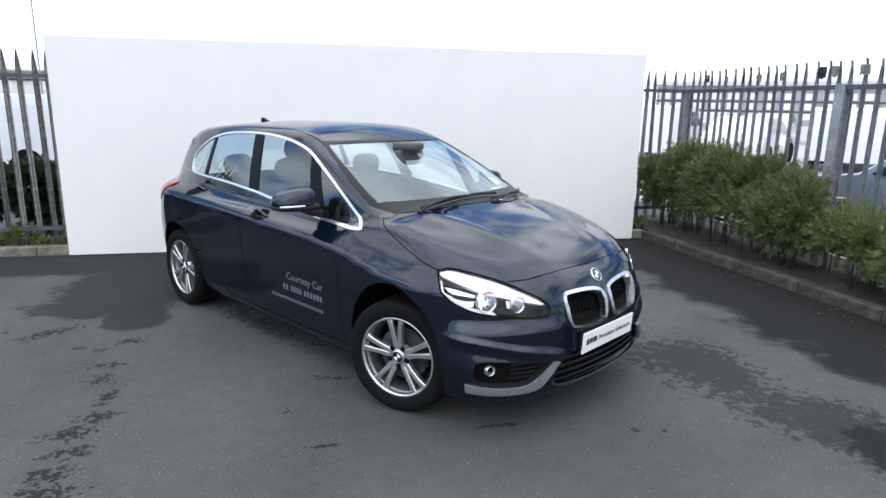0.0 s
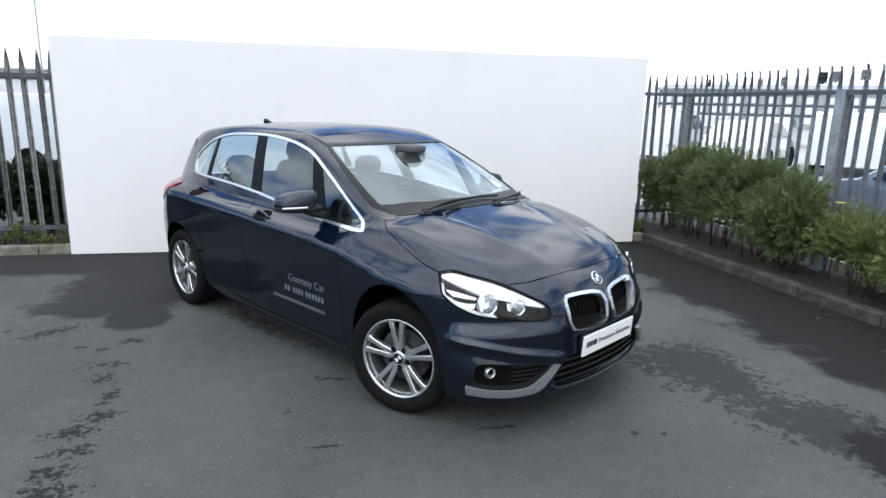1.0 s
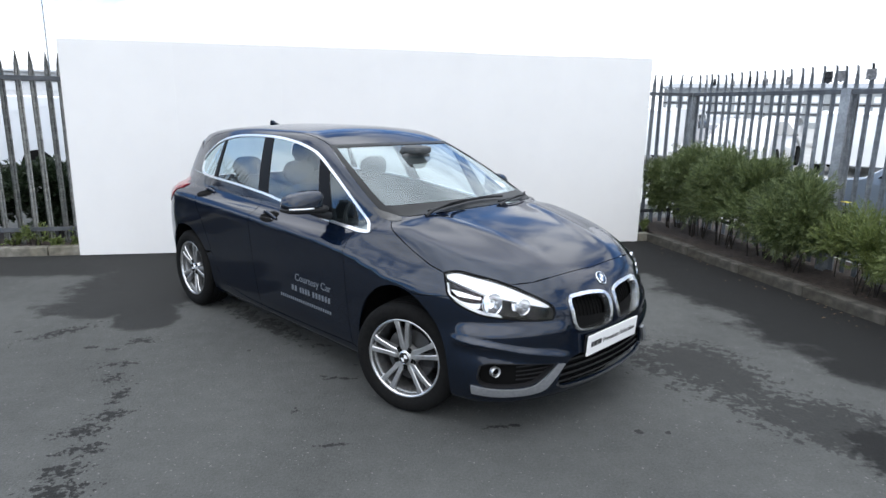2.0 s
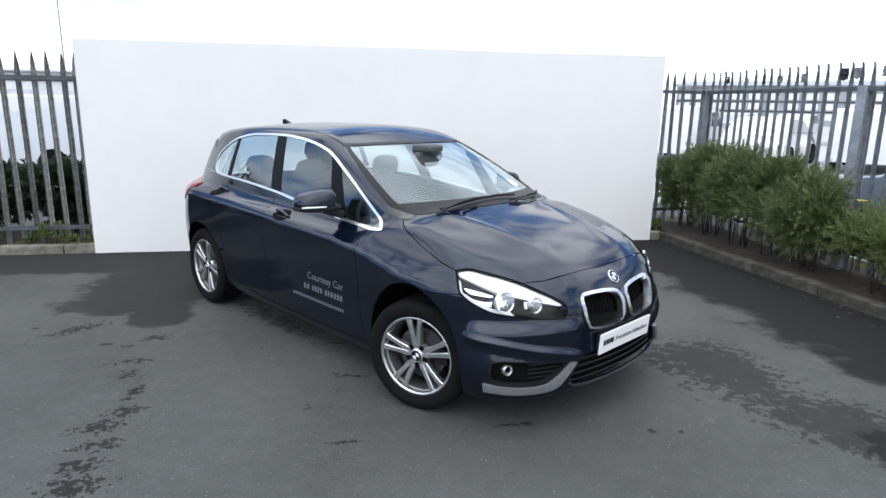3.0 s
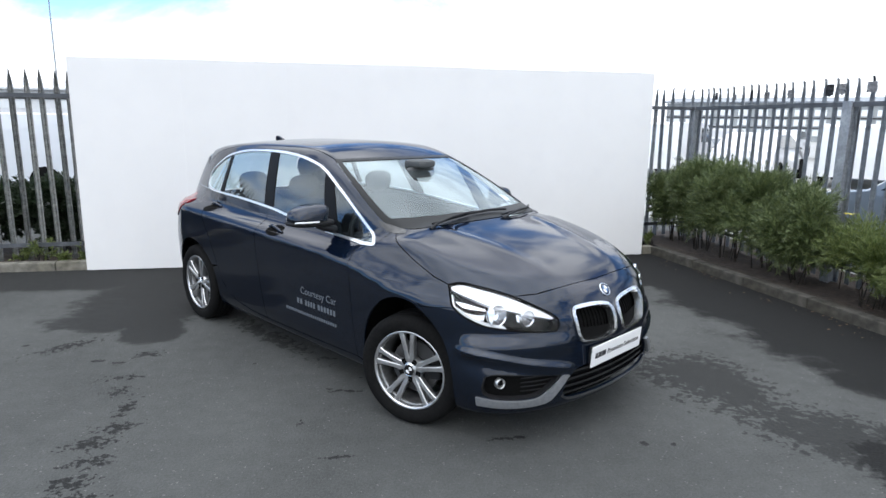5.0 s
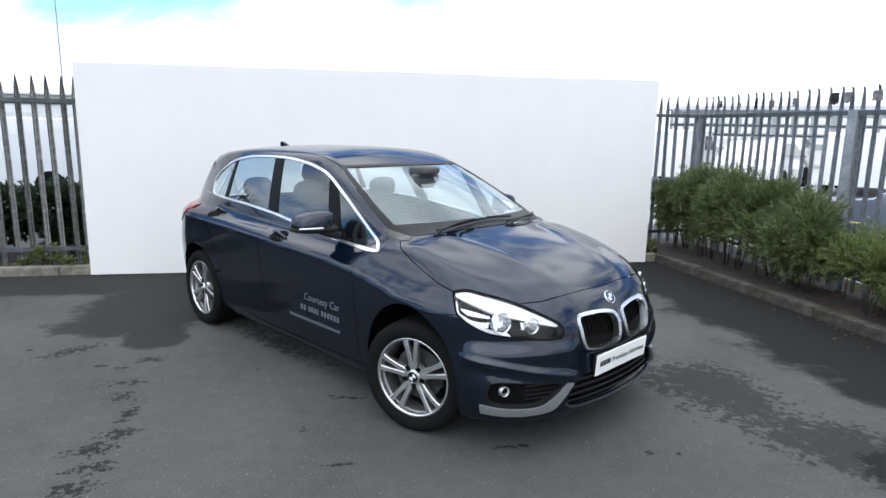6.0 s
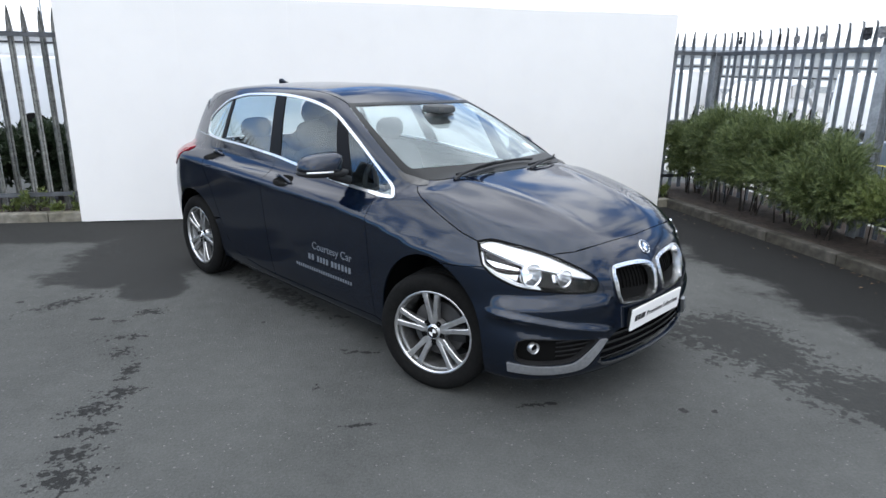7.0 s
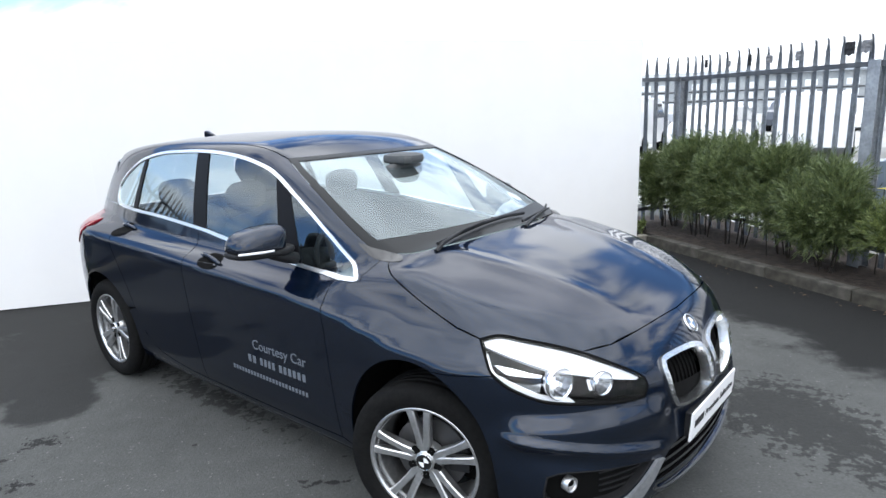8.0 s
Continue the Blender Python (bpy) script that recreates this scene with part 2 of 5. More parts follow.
def prism(bm, outline, lo, hi, axis="y", m=None):
    """A flat outline pushed out along an axis between lo and hi."""
    def at(p, h):
        return {"y": (p[0], h, p[1]), "z": (p[0], p[1], h), "x": (h, p[0], p[1])}[axis]
    a = [bm.verts.new(at(p, lo)) for p in outline]
    b = [bm.verts.new(at(p, hi)) for p in outline]
    bm.faces.new(a)
    bm.faces.new(b[::-1])
    for i in range(len(a)):
        j = (i + 1) % len(a)
        bm.faces.new((a[j], a[i], b[i], b[j]))
    bmesh.ops.recalc_face_normals(bm, faces=bm.faces[:])
    if m is not None:
        bmesh.ops.transform(bm, matrix=m, verts=a + b)


# ---- ground ----
def asphalt():
    m = base("asphalt", (0.06, 0.06, 0.062), 0.85, spec=0.15)
    t = m.node_tree
    n, l, b = t.nodes, t.links, t.nodes["Principled BSDF"]
    co = n.new("ShaderNodeTexCoord")

    def noise_at(scale, detail=5.0, rough=0.5):
        k = n.new("ShaderNodeTexNoise")
        k.inputs["Scale"].default_value, k.inputs["Detail"].default_value, k.inputs["Roughness"].default_value = scale, detail, rough
        l.new(co.outputs["Object"], k.inputs["Vector"])
        return k.outputs["Fac"]

    def calc(op, p, q=None):
        k = n.new("ShaderNodeMath")
        k.operation = op
        for i, v in enumerate((p, q)):
            if v is None:
                continue
            if isinstance(v, (int, float)):
                k.inputs[i].default_value = v
            else:
                l.new(v, k.inputs[i])
        return k.outputs["Value"]

    def ramp(v, a, c):
        k = n.new("ShaderNodeMapRange")
        k.interpolation_type = "SMOOTHSTEP"
        k.inputs["From Min"].default_value, k.inputs["From Max"].default_value = a, c
        l.new(v, k.inputs["Value"])
        return k.outputs["Result"]

    warp = calc("ADD", calc("MULTIPLY", noise_at(1.6, 8, 0.62), 1.5), calc("MULTIPLY", noise_at(9, 4), 0.35))
    # damp patches, a dark band at the wall's foot, damp with painted shade at the sill: middle, half widths, turn, how
    # broken up, how thin
    patches = [(-1.98, 0.98, 0.70, 0.60, 20, 0.3, 0), (-1.79, 0.36, 0.24, 0.34, 0, 0.3, 0), (-3.1, 2.25, 1.9, 0.50, 0, 0.15, 0), (-2.05, 1.60, 0.5, 0.4, 0, 0.5, 0), (4.0, -0.4, 1.05, 5.0, 4, 0.15, 0),
               (2.13, -1.3, 0.42, 0.70, 14, 1.9, 0.25), (2.36, -2.1, 0.40, 0.62, 25, 2.1, 0.32), (2.72, -2.75, 0.5, 0.5, 0, 0.6, 0),
               (-1.69, -0.22, 0.15, 0.09, 0, 3.2, 0.50), (-2.00, -0.30, 0.07, 0.03, 0, 3.2, 0.45), (-1.85, -0.38, 0.06, 0.04, 0, 3.2, 0.45), (-1.72, -0.64, 0.15, 0.07, 10, 3.2, 0.48), (-1.70, -0.88, 0.10, 0.11, 0, 3.2, 0.52),
               (-1.59, -1.13, 0.06, 0.15, -12, 3.2, 0.52), (-1.56, -1.38, 0.13, 0.09, 10, 3.2, 0.50), (-1.65, -1.55, 0.15, 0.07, 5, 3.2, 0.48), (-1.58, -1.74, 0.13, 0.07, 12, 3.2, 0.48), (-1.62, -1.94, 0.12, 0.08, 0, 3.2, 0.50), (-1.60, -2.12, 0.16, 0.12, 0, 3.2, 0.50),
               # the first one here also paints the car's contact shade along its sill
               (-0.85, 0.05, 0.95, 0.13, -56, 3.0, 0.5), (-0.31, -1.09, 0.13, 0.03, -6, 3.2, 0.40), (-0.57, -1.49, 0.045, 0.03, 0, 3.2, 0.40), (-2.30, 0.05, 0.36, 0.10, 38, 3.2, 0.55), (-0.37, -1.90, 0.08, 0.025, 0, 3.2, 0.35), (0.54, -1.85, 0.14, 0.025, 0, 3.2, 0.40)]
    damp_shade = None
    rag = calc("ADD", noise_at(13, 5, 0.65), calc("MULTIPLY", noise_at(34, 3), 0.4))
    fine = calc("ADD", noise_at(24, 4, 0.6), calc("MULTIPLY", noise_at(62, 3), 0.4))
    for x, y, rx, ry, turn, broken, thin in patches:
        full = 0.8 if x < 0 else 1.0
        mp = n.new("ShaderNodeMapping")
        mp.vector_type = "TEXTURE"
        mp.inputs["Location"].default_value = (x, y, 0)
        mp.inputs["Rotation"].default_value = (0, 0, radians(turn))
        mp.inputs["Scale"].default_value = (rx, ry, 1)
        l.new(co.outputs["Object"], mp.inputs["Vector"])
        ln = n.new("ShaderNodeVectorMath")
        ln.operation = "LENGTH"
        l.new(mp.outputs["Vector"], ln.inputs[0])
        d = calc("ADD", calc("SUBTRACT", ln.outputs["Value"], warp), 0.92 + thin)
        d = calc("ADD", d, calc("MULTIPLY", calc("SUBTRACT", fine if broken > 3 else rag, 0.68 + 0.012 * broken), -1.4 * broken))
        v = ramp(d, 1.18, 0.88)
        v = calc("MULTIPLY", v, 0.92 if broken > 3 else 0.7 if thin else full)
        damp_shade = v if damp_shade is None else calc("MAXIMUM", damp_shade, v)
    # scattered drips
    vo = n.new("ShaderNodeTexVoronoi")
    vo.inputs["Scale"].default_value, vo.inputs["Randomness"].default_value = 2.3, 1.0
    l.new(co.outputs["Object"], vo.inputs["Vector"])
    drip = ramp(calc("SUBTRACT", calc("ADD", vo.outputs["Distance"], calc("MULTIPLY", rag, 0.16)), 0.155), 0.012, 0.0)
    damp_shade = calc("MAXIMUM", damp_shade, calc("MULTIPLY", drip, 0.8))

    stones = n.new("ShaderNodeTexVoronoi")
    stones.inputs["Scale"].default_value = 130
    l.new(co.outputs["Object"], stones.inputs["Vector"])
    tone = n.new("ShaderNodeValToRGB")
    tone.color_ramp.elements[0].color, tone.color_ramp.elements[1].color = (0.0475, 0.0497, 0.0485, 1), (0.0875, 0.0902, 0.0885, 1)
    tone.color_ramp.elements[0].position, tone.color_ramp.elements[1].position = 0.37, 0.63
    l.new(calc("ADD", calc("MULTIPLY", noise_at(0.7, 6), 0.42), calc("ADD", calc("MULTIPLY", noise_at(9, 5, 0.6), 0.22), calc("MULTIPLY", noise_at(70, 3, 0.7), 0.40))), tone.inputs["Fac"])
    speck = n.new("ShaderNodeMix")
    speck.data_type = "RGBA"
    speck.inputs["B"].default_value = (0.24, 0.24, 0.23, 1)
    sp2 = n.new("ShaderNodeSeparateColor")
    l.new(stones.outputs["Color"], sp2.inputs["Color"])
    l.new(calc("MULTIPLY", ramp(sp2.outputs["Red"], 0.988, 0.999), 0.4), speck.inputs["Factor"])
    l.new(tone.outputs["Color"], speck.inputs["A"])
    wet = n.new("ShaderNodeMix")
    wet.data_type = "RGBA"
    wet.inputs["B"].default_value = (0.010, 0.0101, 0.0103, 1)
    l.new(calc("MULTIPLY", damp_shade, 0.95), wet.inputs["Factor"])
    l.new(speck.outputs["Result"], wet.inputs["A"])
    l.new(wet.outputs["Result"], b.inputs["Base Color"])
    l.new(calc("SUBTRACT", 0.85, calc("MULTIPLY", damp_shade, 0.05)), b.inputs["Roughness"])
    bu = n.new("ShaderNodeBump")
    bu.inputs["Strength"].default_value, bu.inputs["Distance"].default_value = 0.6, 0.006
    l.new(calc("ADD", calc("MULTIPLY", stones.outputs["Distance"], 0.6), noise_at(45, 3)), bu.inputs["Height"])
    l.new(bu.outputs["Normal"], b.inputs["Normal"])
    return m


asphalt_mat = asphalt()
bm = bmesh.new()
bmesh.ops.create_grid(bm, x_segments=40, y_segments=40, size=600)
tagged(part("ground", bm, asphalt_mat), "dark grey asphalt yard with wet patches and painted shade", "ground", kind="structure")

pale_yard = grain(base("pale concrete yard", (0.4, 0.4, 0.39), 0.85), 1.1, ((0.34, 0.34, 0.33), (0.46, 0.46, 0.45)), bump=0.2, size=60, second=(6, 0.3, 0.6, (0.85, 0.85, 0.84)))
bm = bmesh.new()
box(bm, (5.45, -30, -0.05), (70, 60, 0.012))
tagged(part("yard_slab", bm, pale_yard), "pale concrete yard beyond the fence", "ground", kind="structure")

KERB = [(4.62, -6.5), (4.13, -0.76), (3.84, 2.62)]
FENCE_X = 4.87


def kerb_line(name, pts, height, depth, label, stone):
    """Concrete kerb stones end to end along a line, each one a piece."""
    run = thing(name, Matrix(), label, "kerb", kind="structure")
    for a, b in zip(pts, pts[1:]):
        a, b = Vector(a), Vector(b)
        n = max(1, round((b - a).length / 0.915))
        step_ = (b - a) / n
        ang = math.atan2(step_.y, step_.x)
        for k in range(n):
            bm = bmesh.new()
            ln = step_.length - 0.009
            box(bm, (0, 0, -0.15), (ln, depth, height), bevel=0.012)
            s = part("kerb_stone", bm, stone, run)
            p = a + step_ * k
            s.matrix_world = pose(p.x, p.y, random.uniform(-0.006, 0.006), random.uniform(-1, 1), 0, math.degrees(ang) + random.uniform(-0.4, 0.4))
    return run


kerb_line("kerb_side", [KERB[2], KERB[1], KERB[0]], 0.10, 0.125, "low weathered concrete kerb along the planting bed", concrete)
kerb_line("kerb_back", [(-12.4, 2.63), (3.9, 2.63)], 0.095, 0.12, "low weathered concrete kerb under the fence", pale_concrete)


def soil_bed(name, corners, height, label):
    """A rough sheet of earth."""
    bm = bmesh.new()
    n = 24
    a, b, c, d = [Vector((*q, 0)) for q in corners]
    rows = []
    for i in range(n + 1):
        row = []
        for j in range(n + 1):
            p = (a.lerp(b, i / n)).lerp(d.lerp(c, i / n), j / n)
            p.z = height + 0.025 * noise.noise((p.x * 3, p.y * 3, 0)) + 0.012 * noise.noise((p.x * 14, p.y * 14, 1))
            row.append(bm.verts.new(p))
        rows.append(row)
    for i in range(n):
        for j in range(n):
            bm.faces.new((rows[i][j], rows[i + 1][j], rows[i + 1][j + 1], rows[i][j + 1]))
    return tagged(part(name, bm, soil, smooth=True), label, "soil", kind="structure")


soil_bed("planting_bed_side", [(4.7, -6.5), (5.4, -6.5), (5.4, 3.9), (3.93, 3.9)], 0.075, "bare brown soil of the planting bed")
soil_bed("planting_bed_back", [(-12.4, 2.73), (3.9, 2.73), (3.9, 3.8), (-12.4, 3.8)], 0.07, "brown soil under the fence")

# ---- white display wall of boards ----
WALL_X0, WALL_X1, WALL_Y, WALL_H = -3.005, 3.68, 2.575, 2.30
wall = thing("display_wall", Matrix(), "freestanding wall of large white boards behind the car", "board wall")
for k in range(6):
    w = (WALL_X1 - WALL_X0) / 6
    bm = bmesh.new()
    x0 = WALL_X0 + k * w
    box(bm, (x0 + 0.0001, 0, 0.012), (x0 + w - 0.0001, 0.018, WALL_H + random.uniform(-0.006, 0.006)), bevel=0.0003)
    ob = part("board", bm, white_board, wall)
    ob.location = (0, WALL_Y + random.uniform(-0.0005, 0.0005), 0)
for k in range(7):
    bm = bmesh.new()
    x = WALL_X0 + 0.04 + (WALL_X1 - WALL_X0 - 0.1) * k / 6
    box(bm, (x, WALL_Y + 0.0205, 0.0), (x + 0.045, WALL_Y + 0.09, WALL_H - 0.06), bevel=0.003)
    part("batten", bm, old_steel, wall)


# ---- palisade fence ----
def pale_mesh(h):
    """A corrugated steel pale with a long pointed head that leans outward."""
    bm = bmesh.new()
    prof = [(-0.030, 0.0), (-0.022, 0.014), (-0.009, 0.014), (0.0, 0.004), (0.009, 0.014), (0.022, 0.014), (0.030, 0.0)]
    top = [-0.03, -0.02, -0.01, 0.0, -0.01, -0.02, -0.03]
    lean = [0.006, 0.006, 0.012, 0.028, 0.012, 0.006, 0.006]
    rows = []
    for z, full in ((0.0, 0), (h - 0.24, 0), (h - 0.12, 0.35), (h, 1)):
        row = []
        for i, (x, y) in enumerate(prof):
            zz = z + (top[i] if full == 1 else 0)
            s = {0: 1.0, 0.35: 0.72, 1: 0.16}[full]
            row.append(bm.verts.new((x * s, y - (lean[i] * (1 if full == 1 else 0.2 if full else 0)) , zz)))
        rows.append(row)
    for a, b in zip(rows, rows[1:]):
        for i in range(6):
            bm.faces.new((a[i], a[i + 1], b[i + 1], b[i]))
    bmesh.ops.solidify(bm, geom=bm.faces[:], thickness=0.0025)
    return mesh_of("pale", bm)


PALE = pale_mesh(2.09)
PALE.materials.append(steel)
PALE_OLD = PALE.copy()
PALE_OLD.materials.clear()
PALE_OLD.materials.append(old_steel)


def post_mesh(h):
    """A rolled steel joist stood on end."""
    bm = bmesh.new()
    o = [(-0.06, -0.06), (0.06, -0.06), (0.06, -0.052), (0.005, -0.05), (0.005, 0.05), (0.06, 0.052), (0.06, 0.06), (-0.06, 0.06), (-0.06, 0.052), (-0.005, 0.05), (-0.005, -0.05), (-0.06, -0.052)]
    prism(bm, o, 0.0, h, "z")
    return mesh_of("post", bm)


POST = post_mesh(1.94)
POST.materials.append(steel)


def rail_mesh(ln):
    bm = bmesh.new()
    prism(bm, [(0, 0), (0.045, 0), (0.045, 0.006), (0.006, 0.006), (0.006, 0.045), (0, 0.045)], 0, ln, "x")
    return mesh_of("rail", bm)


def fence(a, b, posts=(True, False), worn=False):
    """One bay between two posts. Pales stand behind the rails."""
    a, b = Vector(a), Vector(b)
    ln, ang = (b - a).length, math.degrees(math.atan2(b.y - a.y, b.x - a.x))
    bay = thing("palisade_fence", pose(a.x, a.y, 0, 0, 0, ang), "grey galvanised steel palisade fence with pointed pales", "fence", "bays of palisade fence")
    if posts[0]:
        part("post", POST, steel, bay)
    else:
        part("pale", PALE_OLD, steel, bay).location = (0.03, 0.004, 0.09)
    if posts[1]:
        part("post", POST, steel, bay).location = (ln, 0, 0)
    rail = rail_mesh(ln)
    rail.materials.append(shaded_rail_steel)
    for z in (0.25, 1.885):
        part("rail", rail, steel, bay).location = (0, -0.05, z)
    n = int(round(ln / 0.151))
    for k in range(n):
        p = part("pale", PALE_OLD if worn else PALE, steel, bay)
        p.matrix_basis = pose((k + 0.5) * ln / n, 0.004, 0.09 + random.uniform(-0.012, 0.012), random.uniform(-0.5, 0.5), random.uniform(-0.5, 0.5), random.uniform(-3, 3))
    return bay


back = [Vector((4.87, 3.50)), Vector((-3.14, 2.86))]
third = (back[0] - back[1]) / 3
for k in range(-3, 3):
    a = back[1] + third * k
    fence(a, a + third, (k != 0, False), worn=k < 0)
for k in range(4):
    y = 3.50 - 2.75 * k
    fence((FENCE_X, y), (FENCE_X, y - 2.75), (True, k == 3))
# unseen fence far out on the left, added for the car's reflections
for k in range(5):
    fence((-22.5, 9.0 - 2.75 * (k + 1)), (-22.5, 9.0 - 2.75 * k), (True, k == 0))


# ---- the car's surface: a smooth solid in its own metres, x ahead, y to its left, z up, origin between the axles ----
def sp(x, xs, ys):
    """A smooth curve through a few points, held flat beyond its ends."""
    xs, ys = np.asarray(xs, float), np.asarray(ys, float)
    x = np.clip(x, xs[0], xs[-1])
    h, d = np.diff(xs), np.diff(ys) / np.diff(xs)
    m = np.zeros(len(xs))
    m[1:-1] = np.where(d[:-1] * d[1:] > 0, 2 * d[:-1] * d[1:] / (d[:-1] + d[1:] + 1e-12), 0)
    m[0], m[-1] = d[0], d[-1]
    i = np.clip(np.searchsorted(xs, x, side="right") - 1, 0, len(xs) - 2)
    t = (x - xs[i]) / h[i]
    return (ys[i] * (1 + 2 * t) * (1 - t) ** 2 + h[i] * m[i] * t * (1 - t) ** 2
            + ys[i + 1] * t * t * (3 - 2 * t) + h[i] * m[i + 1] * t * t * (t - 1))


def smax(a, b, k):
    h = np.clip(0.5 + 0.5 * (a - b) / k, 0, 1)
    return b + (a - b) * h + k * h * (1 - h)


def step(x, a, b):
    t = np.clip((x - a) / (b - a), 0, 1)
    return t * t * (3 - 2 * t)


def crease(x):
    return sp(x, (-2.1, -1.2, -0.6, 0.0, 0.4, 0.8, 1.1, 1.25, 1.5), (0.965, 0.975, 0.958, 0.922, 0.894, 0.857, 0.812, 0.785, 0.76))


def belt(x):
    return sp(x, (-2.0, -1.4, -0.9, -0.3, 0.0, 0.4, 0.7, 0.95, 1.2), (1.11, 1.10, 1.088, 1.056, 1.028, 0.99, 0.97, 0.967, 0.98))


def lower(x, y, z):
    a = np.abs(y)
    zz = z - (crease(x) - 0.90) * np.clip((z - 0.35) / 0.45, 0, 1)
    w = sp(zz, (0.15, 0.22, 0.32, 0.45, 0.60, 0.75, 0.86, 0.895, 0.93, 1.00, 1.10, 1.3),
           (0.78, 0.835, 0.868, 0.882, 0.890, 0.893, 0.893, 0.889, 0.858, 0.800, 0.76, 0.72))
    # the sheet metal swells over the wheels
    w = w + 0.016 * (np.exp(-((x - 1.33) / 0.35) ** 2) + np.exp(-((x + 1.33) / 0.35) ** 2)) * np.exp(-((z - 0.68) / 0.16) ** 2)
    xf = sp(z, (0.15, 0.22, 0.30, 0.42, 0.55, 0.66, 0.75, 0.85, 0.95), (2.06, 2.113, 2.136, 2.140, 2.136, 2.118, 2.073, 2.001, 1.89))
    nf = sp(z, (0.2, 0.35, 0.48, 0.6, 0.72, 0.85), (5.4, 5.2, 4.2, 3.4, 3.5, 3.6))
    xr = sp(z, (0.15, 0.3, 0.5, 0.7, 0.9, 1.0, 1.2), (2.05, 2.15, 2.21, 2.20, 2.13, 2.09, 2.02))
    tf = np.clip((x - 1.2) / (xf - 1.2), 0, 3) ** nf
    tr = np.clip((-x - 1.1) / (xr - 1.1), 0, 3) ** 4.2
    side = (np.sqrt(tf + tr + (a / w) ** 2 + 1e-9) - 1) * w
    # ledges of the front bumper: one under the headlamp, a second above the fog lamp's recess
    z2 = 0.431 + 0.235 * (a - 0.40)
    fold = sp(z, (0.50, 0.575, 0.588, 0.638, 0.66), (0.0, 0.026, 0.022, 0.0, 0.0)) + sp(z - z2, (-0.045, -0.014, 0.0, 0.032, 0.07), (0.0, 0.014, 0.026, 0.002, 0.0))
    side = side - fold * step(a, 0.33, 0.43) * step(x, 1.66, 1.80)
    zc = sp(x, (-1.5, 0.6, 0.95, 1.15, 1.3, 1.5, 1.7, 1.9, 2.0, 2.06, 2.13, 2.2), (1.04, 1.0, 1.055, 1.066, 1.046, 1.008, 0.955, 0.878, 0.812, 0.748, 0.66, 0.5))
    crown = sp(x, (0.9, 1.2, 1.6, 2.0), (0.045, 0.05, 0.072, 0.10))
    top = z - (zc - crown * (a / 0.75) ** 3)
    # the two long folds of the bonnet
    top = top - 0.008 * np.exp(-((a - (0.30 + 0.22 * (1.9 - x))) / 0.06) ** 2) * step(x, 0.9, 1.2) * step(2.0 - x, 0, 0.3)
    return smax(smax(side, top, 0.075), 0.17 + 0.03 * step(x, 1.7, 2.1) - z, 0.05)


def cabin(x, y, z):
    a = np.abs(y)
    b = sp(x, (-2.0, -1.75, -1.4, -1.0, -0.4, 0.1, 0.6, 0.95, 1.2), (0.575, 0.652, 0.728, 0.770, 0.787, 0.785, 0.765, 0.728, 0.69))
    side = a - (b - 0.30 * (z - 0.95) - 0.16 * np.clip(z - 0.95, 0, 1) ** 2)
    xe = x + 0.33 * a * a
    screen = (z - sp(xe, (-0.4, 0.0, 0.3, 0.6, 0.9, 1.22, 1.6, 2.6), (1.68, 1.552, 1.442, 1.324, 1.188, 1.034, 0.85, 0.2))) * 0.9
    roof = z - (sp(x, (-2.1, -1.8, -1.5, -1.1, -0.7, -0.3, 0.1, 0.5), (1.355, 1.432, 1.482, 1.519, 1.536, 1.538, 1.525, 1.475)) - 0.042 * (a / 0.6) ** 2)
    tail = (-x + 0.15 * a * a - sp(z, (0.9, 1.05, 1.2, 1.32, 1.42, 1.5), (2.12, 2.07, 1.99, 1.91, 1.86, 1.84))) * 0.8
    up = smax(screen, roof, 0.05)
    return smax(smax(side, up, 0.07), smax(tail, 0.8 - z, 0.05), 0.06)


def body(p):
    x, y, z = p[:, 0], p[:, 1], p[:, 2]
    return -smax(-lower(x, y, z), -cabin(x, y, z), 0.035)


def meet(o, d, reach=2.2, f=body):
    """Where the rays o + s d first meet the surface, and how far along."""
    n = 110
    found = np.zeros(len(o), bool)
    lo, hi = np.zeros(len(o)), np.full(len(o), float(reach))
    for i in range(1, n + 1):
        s = np.full(len(o), reach * i / n)
        now = (f(o + s[:, None] * d) < 0) & ~found
        lo[now], hi[now] = s[now] - reach / n, s[now]
        found |= now
    for _ in range(22):
        mid = (lo + hi) / 2
        inside = f(o + mid[:, None] * d) < 0
        hi, lo = np.where(inside, mid, hi), np.where(inside, lo, mid)
    return o + lo[:, None] * d, found


def normals(p, f=body, e=0.016):
    g = np.stack([f(p + np.eye(3)[i] * e) - f(p - np.eye(3)[i] * e) for i in range(3)], 1)
    return g / (np.linalg.norm(g, axis=1)[:, None] + 1e-9)


RING, BEND = 1.2, 0.8


def ring(q):
    """Rays for places (u, z) round the car's right half: u is x along the flank and goes on round the corners."""
    u, z = q[:, 0], q[:, 1]
    a = np.where(u > RING, (u - RING) / BEND, np.where(u < -RING, (u + RING) / BEND, 0))
    c = np.clip(u, -RING, RING)
    d = np.stack([-np.sin(a), np.cos(a), 0 * a], 1)
    o = np.stack([c, 0 * c, z], 1) - d * 1.6
    return o, d


def above(q):
    """Rays straight down for places (x, y)."""
    return np.stack([q[:, 0], q[:, 1], 0 * q[:, 0] + 2.0], 1), np.tile([0.0, 0, -1], (len(q), 1))


def ring_of(x, y):
    """The u of a place on the right half."""
    if abs(x) <= RING:
        return x
    s = 1 if x > 0 else -1
    return s * (RING + BEND * math.atan2(abs(x) - RING, abs(y)))


from mathutils import geometry
